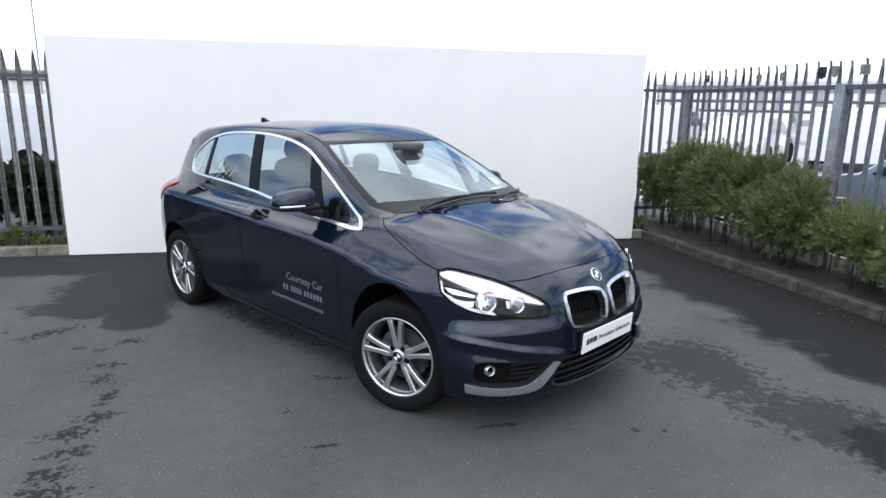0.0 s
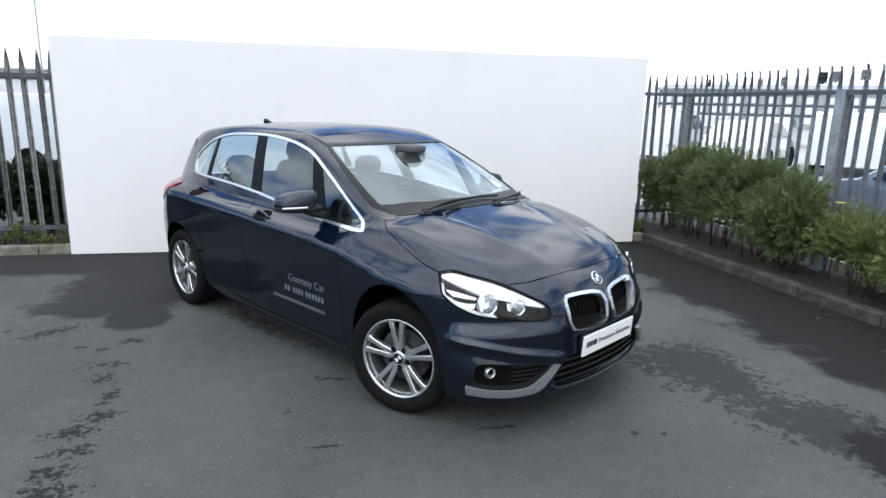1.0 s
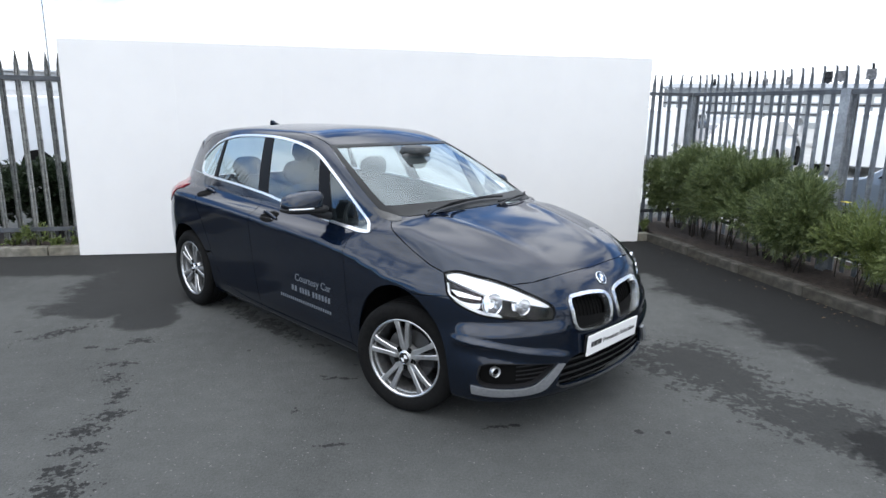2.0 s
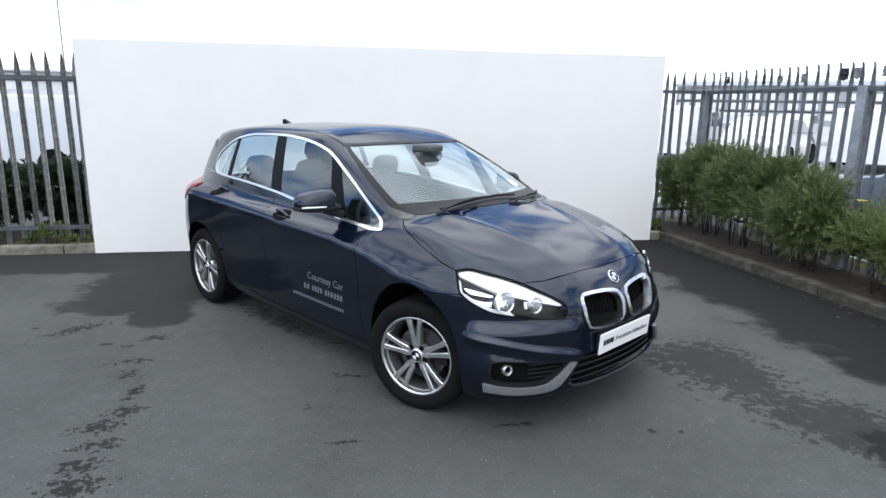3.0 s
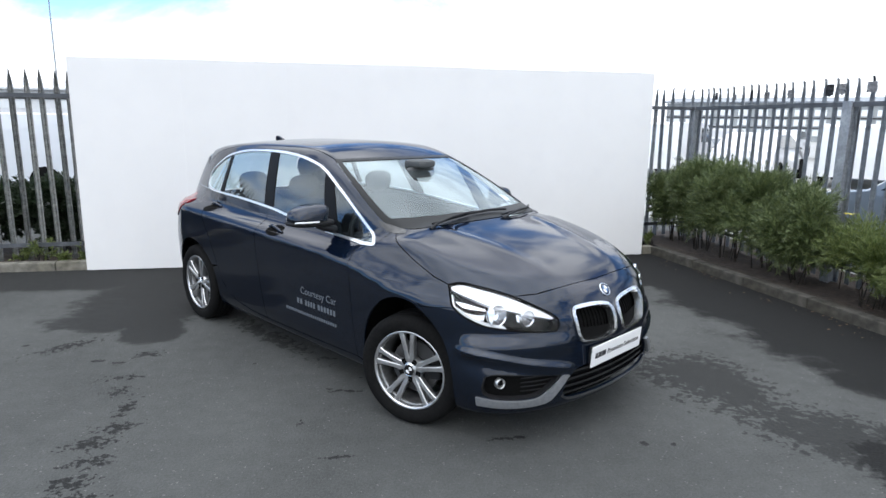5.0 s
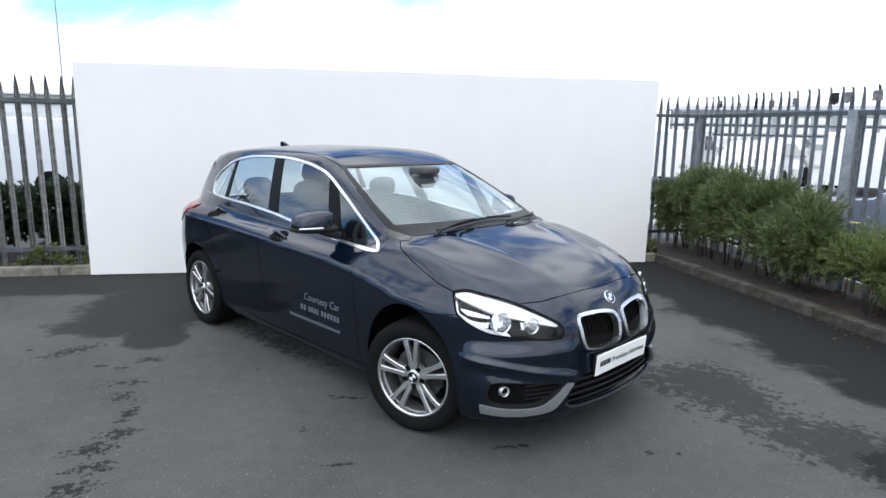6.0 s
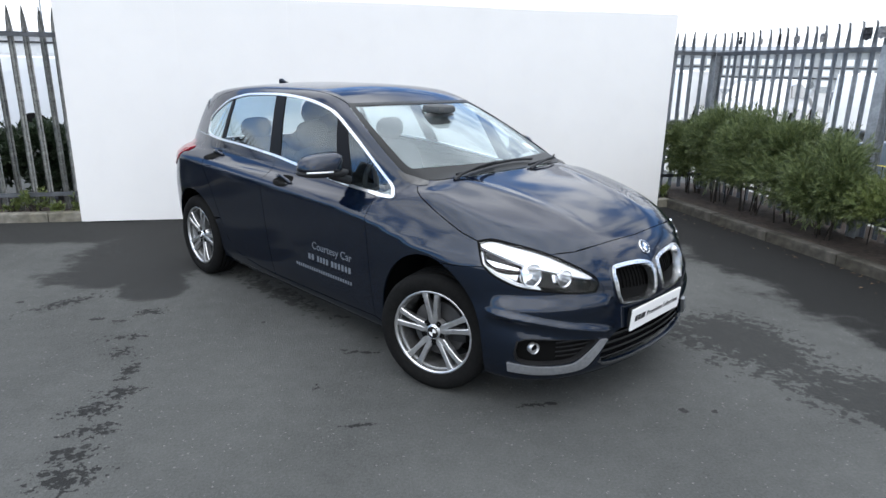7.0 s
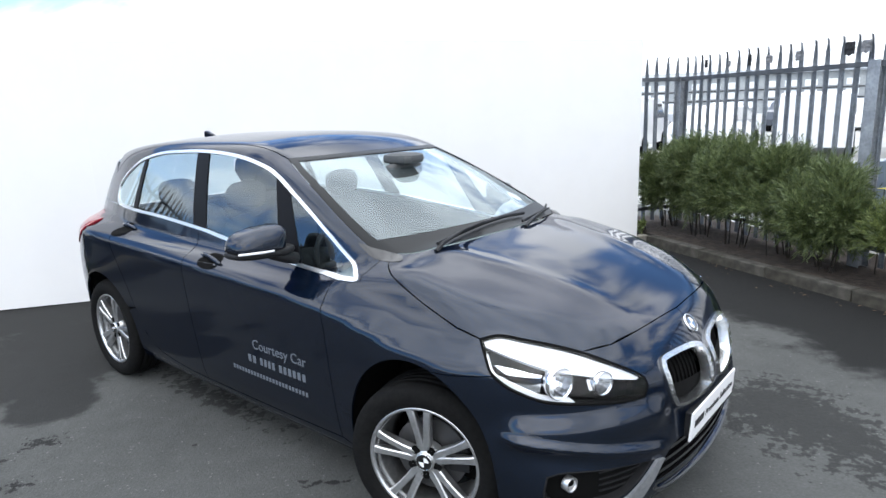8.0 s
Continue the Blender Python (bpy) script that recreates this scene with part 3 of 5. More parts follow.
# ---- panels laid on the car's surface ----
MID = RING + BEND * math.pi / 2


def smooth_line(pts, n=6, closed=False):
    """A rounded line through a few places."""
    p = [Vector(q) for q in pts]
    out = []
    m = len(p)
    for i in range(m if closed else m - 1):
        a, b = p[i], p[(i + 1) % m]
        z = p[(i - 1) % m] if closed or i > 0 else 2 * a - b
        c = p[(i + 2) % m] if closed or i < m - 2 else 2 * b - a
        for k in range(n):
            t = k / n
            out.append(0.5 * ((2 * a) + (b - z) * t + (2 * z - 5 * a + 4 * b - c) * t * t + (3 * a - z - 3 * b + c) * t ** 3))
    if not closed:
        out.append(p[-1])
    return [tuple(q) for q in out]


def area(loop):
    return 0.5 * sum(a[0] * b[1] - b[0] * a[1] for a, b in zip(loop, loop[1:] + loop[:1]))


def inset(loop, d):
    """The loop drawn in by d (out where d is negative)."""
    s = 1 if area(loop) > 0 else -1
    n, out = len(loop), []
    for i in range(n):
        a, b, c = Vector(loop[i - 1]), Vector(loop[i]), Vector(loop[(i + 1) % n])
        e, f = (b - a), (c - b)
        if e.length < 1e-9 or f.length < 1e-9:
            continue
        e.normalize(), f.normalize()
        u, v = Vector((-e.y, e.x)) * s, Vector((-f.y, f.x)) * s
        k = (u + v) / max(0.35, 1 + u.dot(v))
        out.append(tuple(b + k * d))
    return out


def dense(loop, h):
    out = []
    for a, b in zip(loop, loop[1:] + loop[:1]):
        ln = math.dist(a, b)
        if ln < 1e-6:
            continue
        k = max(1, math.ceil(ln / h))
        out += [(a[0] + (b[0] - a[0]) * i / k, a[1] + (b[1] - a[1]) * i / k) for i in range(k)]
    return out


def within(q, loops):
    """Which places lie inside the loops, holes left out."""
    inside = np.zeros(len(q), bool)
    for lp in loops:
        x, y = np.array(lp).T
        x2, y2 = np.roll(x, -1), np.roll(y, -1)
        for i in range(len(x)):
            c = (y[i] > q[:, 1]) != (y2[i] > q[:, 1])
            with np.errstate(divide="ignore", invalid="ignore"):
                xi = (x2[i] - x[i]) * (q[:, 1] - y[i]) / (y2[i] - y[i]) + x[i]
            inside ^= c & (q[:, 0] < xi)
    return inside


def clip(loop, a, b):
    """The part of a loop on the left of the line from a to b."""
    def side(p):
        return (b[0] - a[0]) * (p[1] - a[1]) - (b[1] - a[1]) * (p[0] - a[0])
    out = []
    for p, q in zip(loop, loop[1:] + loop[:1]):
        u, v = side(p), side(q)
        if u >= 0:
            out.append(p)
        if (u >= 0) != (v >= 0):
            t = u / (u - v)
            out.append((p[0] + (q[0] - p[0]) * t, p[1] + (q[1] - p[1]) * t))
    return out


def sheet(loops, rays, h=0.03, off=0.0, thick=0.012, gap=0.0022, bulge=None, soft=0.018):
    """Cuts a panel to its outline in (u, z) or (x, y), lays it on the surface and gives it thickness: points, triangles, normals."""
    loops = [dense(inset(lp, gap if i == 0 else -gap) if gap else list(lp), h) for i, lp in enumerate(loops)]
    pts, edges = [], []
    for lp in loops:
        k = len(pts)
        pts += [Vector(p) for p in lp]
        edges += [(k + i, k + (i + 1) % len(lp)) for i in range(len(lp))]
    lo, hi = np.min(loops[0], axis=0), np.max(loops[0], axis=0)
    gx, gy = np.meshgrid(np.arange(lo[0], hi[0], h), np.arange(lo[1], hi[1], h))
    gx = gx + (np.arange(gx.shape[0]) % 2)[:, None] * h / 2
    g = np.stack([gx.ravel(), gy.ravel()], 1)
    g = g[within(g, loops)]
    rim = np.array([p for lp in loops for p in lp])
    if len(g):
        d = np.min(np.linalg.norm(g[:, None] - rim[None], axis=2), axis=1) if len(g) * len(rim) < 4e7 else np.full(len(g), 1.0)
        g = g[d > 0.45 * h]
    pts += [Vector(p) for p in g]
    r = geometry.delaunay_2d_cdt(pts, edges, [], 0, 1e-6)
    q = np.array([tuple(p) for p in r[0]])
    tri = np.array([f for f in r[2] if len(f) == 3])
    tri = tri[within(q[tri].mean(axis=1), loops)]
    o, d = rays(q)
    p, ok = meet(o, d)
    tri = tri[ok[tri].all(axis=1)]
    nor = normals(p, e=soft)
    lift = np.full(len(p), off)
    if bulge is not None:
        dist = np.min(np.linalg.norm(q[:, None] - rim[None], axis=2), axis=1)
        lift = lift + bulge(dist)
    top = p + nor * lift[:, None]
    # faces look outward
    a, b, c = top[tri[:, 0]], top[tri[:, 1]], top[tri[:, 2]]
    flip = (np.cross(b - a, c - a) * nor[tri[:, 0]]).sum(1) < 0
    tri[flip] = tri[flip][:, ::-1]
    verts, faces, norms = [top], [tri], [nor]
    if thick:
        count = {}
        for f in tri:
            for i in range(3):
                e = (int(f[i]), int(f[(i + 1) % 3]))
                count[e] = 1
        rimes = [e for e in count if (e[1], e[0]) not in count]
        n0 = len(top)
        v1, f1, m1 = [], [], []
        for i, (s, e) in enumerate(rimes):
            k = n0 + 4 * i
            v1 += [top[s], top[e], top[e] - nor[e] * thick, top[s] - nor[s] * thick]
            out = np.cross(top[e] - top[s], nor[s])
            out = out / (np.linalg.norm(out) + 1e-9)
            m1 += [out] * 4
            f1 += [(k + 1, k, k + 3), (k + 1, k + 3, k + 2)]
        if v1:
            verts.append(np.array(v1)), faces.append(np.array(f1)), norms.append(np.array(m1))
    return np.concatenate(verts), np.concatenate(faces), np.concatenate(norms)


def mirrored(s):
    v, f, n = s
    return v * (1, -1, 1), f[:, ::-1], n * (1, -1, 1)


def joined(*many):
    v, f, n, k = [], [], [], 0
    for a, b, c in many:
        v.append(a), f.append(b + k), n.append(c)
        k += len(a)
    return np.concatenate(v), np.concatenate(f), np.concatenate(n)


def lay(name, s, material, parent, label=""):
    v, f, n = s
    me = bpy.data.meshes.new(name)
    me.from_pydata(v.tolist(), [], f.tolist())
    me.shade_smooth()
    me.normals_split_custom_set_from_vertices(n.tolist())
    me.materials.append(material)
    ob = new(name, me)
    ob.parent = parent
    if label:
        tagged(ob, label)
    return ob


def both(name, loops, rays, material, parent, label="", **more):
    s = sheet(loops, rays, **more)
    return lay(name, s, material, parent, label), lay(name, mirrored(s), material, parent, label)


def flank(pts):
    """(x, z) seen from the side, as places (u, z)."""
    p = np.array(pts, float)
    o = np.stack([p[:, 0], 0 * p[:, 0] - 1.6, p[:, 1]], 1)
    w, _ = meet(o, np.tile([0.0, 1, 0], (len(p), 1)))
    return [(ring_of(a[0], a[1]), a[2]) for a in w]


def face(pts):
    """(y, z) seen from ahead, as places (u, z)."""
    p = np.array(pts, float)
    o = np.stack([0 * p[:, 0] + 2.6, p[:, 0], p[:, 1]], 1)
    w, _ = meet(o, np.tile([-1.0, 0, 0], (len(p), 1)))
    return [(ring_of(a[0], a[1]), a[2]) for a in w]


def plan(pts):
    """(x, y) seen from above, as places (u, z)."""
    o, d = above(np.array(pts, float))
    w, _ = meet(o, d)
    return [(ring_of(a[0], a[1]), a[2]) for a in w]


CAR = thing("car", pose(0, 0, 0, 0, 0, -55.96), "dark blue-grey metallic compact family car parked on the asphalt", "car")

# lines that the panels share, on the right half
HUB_F, HUB_R, HUB_Z = 1.335, -1.335, 0.322


def arch(cx, rx, rz, a, b, n=20):
    return [(cx + rx * math.cos(radians(a + (b - a) * i / n)), HUB_Z + rz * math.sin(radians(a + (b - a) * i / n))) for i in range(n + 1)]


DLO = smooth_line([(-1.565, 1.205), (-1.53, 1.13), (-1.43, 1.097), (-1.20, 1.088), (-0.745, 1.078), (-0.30, 1.053), (-0.08, 1.03), (0.39, 0.982), (0.65, 0.961), (0.84, 0.955)], 4) + \
    [(0.925, 0.960), (0.945, 0.967), (0.938, 0.982)] + \
    smooth_line([(0.90, 1.006), (0.80, 1.066), (0.70, 1.128), (0.546, 1.217), (0.37, 1.309), (0.26, 1.362), (0.148, 1.40), (-0.078, 1.441), (-0.39, 1.462), (-0.72, 1.457), (-0.99, 1.437), (-1.28, 1.375), (-1.47, 1.30), (-1.555, 1.24)], 4)
belt_of = [(x, z) for x, z in DLO[:37]]
DOOR_F = smooth_line([(0.80, 0.953), (0.845, 0.75), (0.865, 0.50), (0.875, 0.275)], 4)
DOOR_B = smooth_line([(-0.315, 1.053), (-0.275, 0.75), (-0.235, 0.45), (-0.215, 0.262)], 4)
DOOR_R = smooth_line([(-1.20, 1.088), (-1.205, 1.00), (-1.10, 0.86), (-0.985, 0.70), (-0.915, 0.545), (-0.835, 0.40), (-0.70, 0.315), (-0.56, 0.285)], 4)


def along_belt(x0, x1, n=10):
    """The lower edge of the side windows between two places."""
    xs = np.array([p[0] for p in belt_of])
    zs = np.array([p[1] for p in belt_of])
    return [(x0 + (x1 - x0) * i / n, float(np.interp(x0 + (x1 - x0) * i / n, xs, zs))) for i in range(n + 1)]


# headlamp outline (u, z) and the bonnet's edge
LAMP_TOP = smooth_line([(1.550, 0.851), (1.615, 0.867), (1.70, 0.856), (1.79, 0.838), (1.873, 0.812), (1.955, 0.774), (2.035, 0.728), (2.068, 0.700)], 4)
LAMP_END = smooth_line([(2.068, 0.700), (2.074, 0.668), (2.058, 0.636)], 3)
LAMP_LOW = smooth_line([(2.058, 0.636), (1.97, 0.638), (1.88, 0.650), (1.80, 0.660), (1.73, 0.674), (1.645, 0.715), (1.602, 0.755), (1.575, 0.80), (1.550, 0.851)], 4)
LAMP = LAMP_TOP[:-1] + LAMP_END[:-1] + LAMP_LOW[:-1]
SEAM_N = 17

bonnet_side = [(1.005, -0.655), (1.05, -0.70), (1.12, -0.745), (1.26, -0.771), (1.40, -0.785), (1.50, -0.790)]
HOOD_SIDE = smooth_line(plan(bonnet_side), 3)[:-1] + [(1.550, 0.851)]
front_seam = [(1.925, -0.49), (1.957, -0.33), (1.970, -0.17), (1.977, 0.0)]
SEAM = plan(front_seam)


def from_ring(q):
    """Places (u, z) as places (x, y) seen from above."""
    w, _ = meet(*ring(np.array(q)))
    return [(a[0], a[1]) for a in w]


lamp_edge = from_ring(LAMP_TOP[:SEAM_N])
hood = smooth_line(bonnet_side, 3)[:-1] + lamp_edge + smooth_line(front_seam, 4)
rear_edge = smooth_line([(1.165, 0.0), (1.155, -0.22), (1.125, -0.42), (1.075, -0.57), (1.005, -0.655)], 4)[:-1]
hood_half = rear_edge + hood
HOOD = hood_half + [(x, -y) for x, y in hood_half[::-1]][1:-1]
lay("bonnet", sheet([HOOD], above, h=0.03, gap=0.0015), paint, CAR, "long dark blue-grey bonnet with two shallow folds")

F_ARCH = [(HUB_F + 0.350 * math.cos(radians(a)), HUB_Z + 0.425 * math.sin(radians(a))) for a in range(75, 91, 5)] + arch(HUB_F, 0.375, 0.425, 95, 190)
F_ARCH_FRONT = arch(HUB_F, 0.350, 0.425, -18, 75)
fender = [(0.80, 0.953)] + along_belt(0.82, 0.925, 4) + [(0.957, 0.967), (0.952, 0.985)] + HOOD_SIDE + LAMP_LOW[::-1][1:9] + flank([(1.50, 0.735)]) + flank(F_ARCH) + [(0.94, 0.25)] + DOOR_F[::-1][:-1]
both("front_wing", [fender], ring, paint, CAR)
front_door = DOOR_F + [(0.5, 0.265), (0.1, 0.262)] + DOOR_B[::-1] + along_belt(-0.30, 0.79, 12)
rear_door = DOOR_B + [(-0.40, 0.268)] + DOOR_R[::-1] + along_belt(-1.19, -0.33, 10)
DOORS_F = both("front_door", [front_door], ring, paint, CAR)
DOORS_R = both("rear_door", [rear_door], ring, paint, CAR)
R_ARCH = arch(HUB_R, 0.378, 0.385, 155, 5)
sill = [(0.94, 0.25), (0.875, 0.272)] + [(0.5, 0.262), (0.1, 0.258), (-0.215, 0.258), (-0.40, 0.264), (-0.56, 0.282), (-0.70, 0.312), (-0.835, 0.397), (-0.915, 0.545)] + flank(arch(HUB_R, 0.378, 0.385, 30, -22, 8)) + [(-0.95, 0.178), (0.0, 0.178), (0.96, 0.178)]
both("sill", [sill], ring, paint, CAR)
quarter = DOOR_R[:17] + flank(arch(HUB_R, 0.378, 0.385, 33, 150, 18)) + [(-1.95, 0.56), (-2.02, 0.72), (-2.02, 0.9), (-1.99, 1.05), (-1.93, 1.105)] + [(-1.7, 1.10), (-1.5, 1.10)] + [(-1.40, 1.0945)]
both("quarter_panel", [quarter], ring, paint, CAR)

# the frame round the side windows, the pillars and the roof
ROOF_Y = 0.545
screen_side = [(1.005, -0.655), (0.90, -0.672), (0.72, -0.655), (0.535, -0.622), (0.38, -0.588), (0.235, -ROOF_Y)]
roof_side = [(x, -ROOF_Y) for x in np.linspace(0.235, -1.70, 24)]
pillar_edge = plan(smooth_line(screen_side, 4)) + plan(roof_side[1:]) + [(-1.89, 1.36), (-1.955, 1.28), (-1.97, 1.2), (-1.93, 1.107)]
frame_loop = [(0.957, 0.967), (0.952, 0.985)] + pillar_edge + [(-1.7, 1.102), (-1.5, 1.102), (-1.40, 1.0965)]
frame_loop += along_belt(-1.39, 0.93, 30)
both("side_frame", [[p for p in frame_loop[:-31]] + [(x, z - 0.012) for x, z in along_belt(-1.39, 0.93, 30)], DLO], ring, paint, CAR, gap=0.001, h=0.028)
header = smooth_line([(0.318, 0.0), (0.31, -0.15), (0.292, -0.30), (0.265, -0.44), (0.235, -ROOF_Y)], 4)
roof_half = header[:-1] + roof_side
ROOF = roof_half + [(-1.74, -0.3), (-1.75, 0.0)] + [(x, -y) for x, y in (roof_half + [(-1.74, -0.3)])[::-1]][:-1]
lay("roof", sheet([ROOF], above, h=0.04), paint, CAR)

# glass
base_edge = smooth_line([(1.005, -0.655), (1.068, -0.57), (1.115, -0.42), (1.145, -0.22), (1.155, 0.0)], 4)
screen_half = smooth_line([(0.318, 0.0), (0.31, -0.15), (0.292, -0.30), (0.265, -0.44), (0.235, -ROOF_Y)], 4)[:-1] + smooth_line(screen_side[::-1], 4)[:-1] + base_edge
SCREEN = screen_half + [(x, -y) for x, y in screen_half[::-1]][1:-1]
clear = inset(SCREEN, 0.036)
clear = [(min(x, 1.155 - 0.105 - 0.30 * y * y), y) for x, y in clear]
lay("windscreen", sheet([SCREEN], above, h=0.05, off=-0.003, thick=0.0), screen_glass, CAR, "clear raked windscreen")
lay("windscreen_border", sheet([SCREEN, clear], above, h=0.03, off=0.0005, thick=0.0, gap=0.0), frit, CAR, "black printed border of the windscreen")

INNER = inset(DLO, 0.0155)
both("window_trim", [DLO, INNER], ring, satin, CAR, "bright aluminium trim round the side windows", h=0.02, off=0.005, thick=0.012, gap=0)
LINES = [((0.368, 1.30), (0.55, 0.985)), ((0.253, 1.344), (0.395, 1.012)), ((-0.391, 1.43), (-0.247, 1.051)), ((-0.514, 1.433), (-0.382, 1.053)), ((-1.12, 1.40), (-1.10, 1.09)), ((-1.16, 1.40), (-1.165, 1.09))]


def between(i, j):
    """The window opening ahead of line j and behind line i."""
    lp = INNER
    if i is not None:
        lp = clip(lp, LINES[i][1], LINES[i][0])
    if j is not None:
        lp = clip(lp, LINES[j][0], LINES[j][1])
    return lp


for name, i, j, mat in (("front_quarter_window", None, 0, glass), ("mirror_pillar", 0, 1, pillar_black), ("front_door_window", 1, 2, glass), ("door_pillar", 2, 3, pillar_black),
                        ("rear_door_window", 3, 4, tinted), ("window_divider", 4, 5, pillar_black), ("rear_quarter_window", 5, None, tinted)):
    lp = between(i, j)
    if len(lp) > 2:
        both(name, [lp], ring, mat, CAR, h=0.05, off=-0.004 if mat in (glass, tinted) else 0.0, thick=0.0 if mat in (glass, tinted) else 0.01, gap=0.0)

# tail
tail_low = [(-1.70, 0.20), (-2.0, 0.18), (-MID, 0.18), (-MID, 0.555), (-1.95, 0.555)] + flank(arch(HUB_R, 0.378, 0.385, 150, 205, 10))
s = sheet([tail_low], ring)
lay("rear_bumper", joined(s, mirrored(s)), paint, CAR)
gate = [(-1.955, 0.565), (-MID, 0.565), (-MID, 1.00), (-2.06, 1.00), (-2.0, 1.04), (-2.025, 0.9), (-2.025, 0.72)]
s = sheet([gate], ring)
lay("tailgate", joined(s, mirrored(s)), paint, CAR)
win = [(-1.935, 1.11), (-2.0, 1.05), (-2.06, 1.005), (-MID, 1.005), (-MID, 1.40), (-1.93, 1.37), (-1.965, 1.28), (-1.975, 1.2)]
s = sheet([win], ring, thick=0, h=0.05)
lay("rear_window", joined(s, mirrored(s)), tinted, CAR)
both("tail_lamp", [[(-1.54, 0.985), (-1.57, 0.91), (-1.66, 0.845), (-1.80, 0.81), (-2.0, 0.80), (-2.0, 1.01), (-1.85, 1.03), (-1.64, 1.012)]], ring, red_lens, CAR, "red rear lamp", off=0.006)

# dark inner body under the panels
shell = sheet([[(-MID, 0.2), (1.0, 0.19), (MID, 0.2), (MID, 0.60), (1.5, 0.70), (1.0, 0.92), (-0.3, 0.98), (-1.4, 1.0), (-1.9, 0.98), (-MID, 0.97)], flank(arch(HUB_F, 0.40, 0.45, 0, 180)) + [(0.93, 0.2), (1.66, 0.2)], flank(arch(HUB_R, 0.40, 0.41, 0, 180)) + [(-1.72, 0.2), (-0.93, 0.2)]],
              ring, h=0.06, off=-0.035, thick=0, gap=0)
lay("inner_body", joined(shell, mirrored(shell)), dark_void, CAR)
bm = bmesh.new()
box(bm, (-1.95, -0.70, 0.20), (1.85, 0.70, 0.30), bevel=0.03)
part("floor_pan", bm, dark_void, CAR)
for cx in (HUB_F, HUB_R):
    for sgn in (-1, 1):
        bm = bmesh.new()
        rows = []
        for k in range(21):
            a_ = math.pi * k / 20
            x, z = cx + 0.392 * math.cos(a_), HUB_Z + (0.44 if cx > 0 else 0.40) * math.sin(a_)
            rows.append((bm.verts.new((x, sgn * (0.865 - 0.33 * max(0.0, abs(x) - 1.335)), z)), bm.verts.new((x, sgn * 0.60, z))))
        for a, b in zip(rows, rows[1:]):
            bm.faces.new((a[0], a[1], b[1], b[0]))
        bm.faces.new([r[1] for r in rows])
        part("arch_liner", bm, dark_void, CAR)


# ---- front bumper, grilles and lamps ----


def face_line(pts, n=4, closed=False):
    return face(smooth_line(pts, n, closed))


KIDNEY = smooth_line([(-0.350, 0.680), (-0.341, 0.718), (-0.306, 0.739), (-0.155, 0.736), (-0.050, 0.718), (-0.019, 0.680), (-0.025, 0.605), (-0.055, 0.558), (-0.16, 0.546), (-0.298, 0.556), (-0.338, 0.600)], 5, True)
kidney = face(KIDNEY)
intake_edge = [(0.0, 0.432), (-0.30, 0.428), (-0.375, 0.405), (-0.435, 0.315), (-0.40, 0.272), (-0.20, 0.258), (0.0, 0.256)]
INTAKE = face(smooth_line(intake_edge[:2], 4)[:-1] + smooth_line(intake_edge[1:], 4))
INTAKE = [(MID if i in (0, len(INTAKE) - 1) else u, z) for i, (u, z) in enumerate(INTAKE)]
FOG = smooth_line([(1.745, 0.42), (1.80, 0.437), (1.95, 0.425), (2.075, 0.404)], 3) + smooth_line([(2.06, 0.385), (2.0, 0.33), (1.95, 0.306), (1.85, 0.302), (1.755, 0.312), (1.735, 0.36)], 3)
nose = flank(F_ARCH_FRONT) + flank([(1.50, 0.735)]) + LAMP_LOW[::-1][8:] + LAMP_END[::-1][1:] + LAMP_TOP[::-1][1:len(LAMP_TOP) - SEAM_N + 1] + smooth_line(SEAM, 4)[:-1] + [(MID, SEAM[-1][1])]
nose += INTAKE + [(MID, 0.205), (2.2, 0.203), (1.95, 0.205), (1.75, 0.20)]
s = sheet([nose, kidney, FOG], ring, h=0.0105, gap=0.0015, soft=0.010)
lay("front_bumper", joined(s, mirrored(s)), paint, CAR, "body-coloured front bumper with two sharp ledges")

silver = grain(base("matt silver trim", (0.5, 0.51, 0.53), 0.32, 0.6), 60, ((0.26, 0.27, 0.285), (0.34, 0.35, 0.365)))
dark_silver = grain(base("dark satin trim", (0.07, 0.072, 0.076), 0.35, 0.6), 60, ((0.055, 0.057, 0.06), (0.085, 0.087, 0.092)))
# near-white base paints the sky's gleam in the chrome brow; light guide shares it
gleam_white = base("lamp bezel with painted gleam", (0.9, 0.9, 0.91), 0.35, 0.15)
for sgn in (1, -1):
    def one(name, loops, material, parent, label="", **more):
        sh = sheet(loops, ring, **more)
        return lay(name, sh if sgn > 0 else mirrored(sh), material, parent, label)

    # kidney grille
    rim_in = [(u, z - 0.006 * min(1.0, max(0.0, (0.66 - z) / 0.06))) for u, z in inset(kidney, 0.0165)]
    grille = one("kidney_grille", [kidney, rim_in], chrome, CAR, "chrome-framed kidney grille", h=0.007, off=0.010, thick=0.04, gap=0, bulge=lambda d: 0.013 * np.sqrt(np.clip(d / 0.010, 0, 1)))
    one("grille_back", [inset(kidney, 0.004)], dark_void, grille, h=0.03, off=-0.05, thick=0, gap=0)
    lo, hi = min(p[0] for p in rim_in), max(p[0] for p in rim_in)
    for k in range(10):
        u = lo + (hi - lo) * (k + 0.5) / 10
        bar = clip(clip(rim_in, (u - 0.0035, 0), (u - 0.0035, -1)), (u + 0.0035, -1), (u + 0.0035, 0))
        if len(bar) > 2:
            one("grille_slat", [bar], dark_void, grille, h=0.04, off=-0.042, thick=0.03, gap=0)

    # headlamp
    lamp_ = one("headlamp", [inset(LAMP, -0.001), inset(LAMP, 0.005)], dark_void, CAR, "swept-back headlamp with twin round reflectors", h=0.02, off=-0.002, thick=0.05, gap=0)
    one("housing", [LAMP], dark_void, lamp_, h=0.04, off=-0.10, thick=0, gap=0)
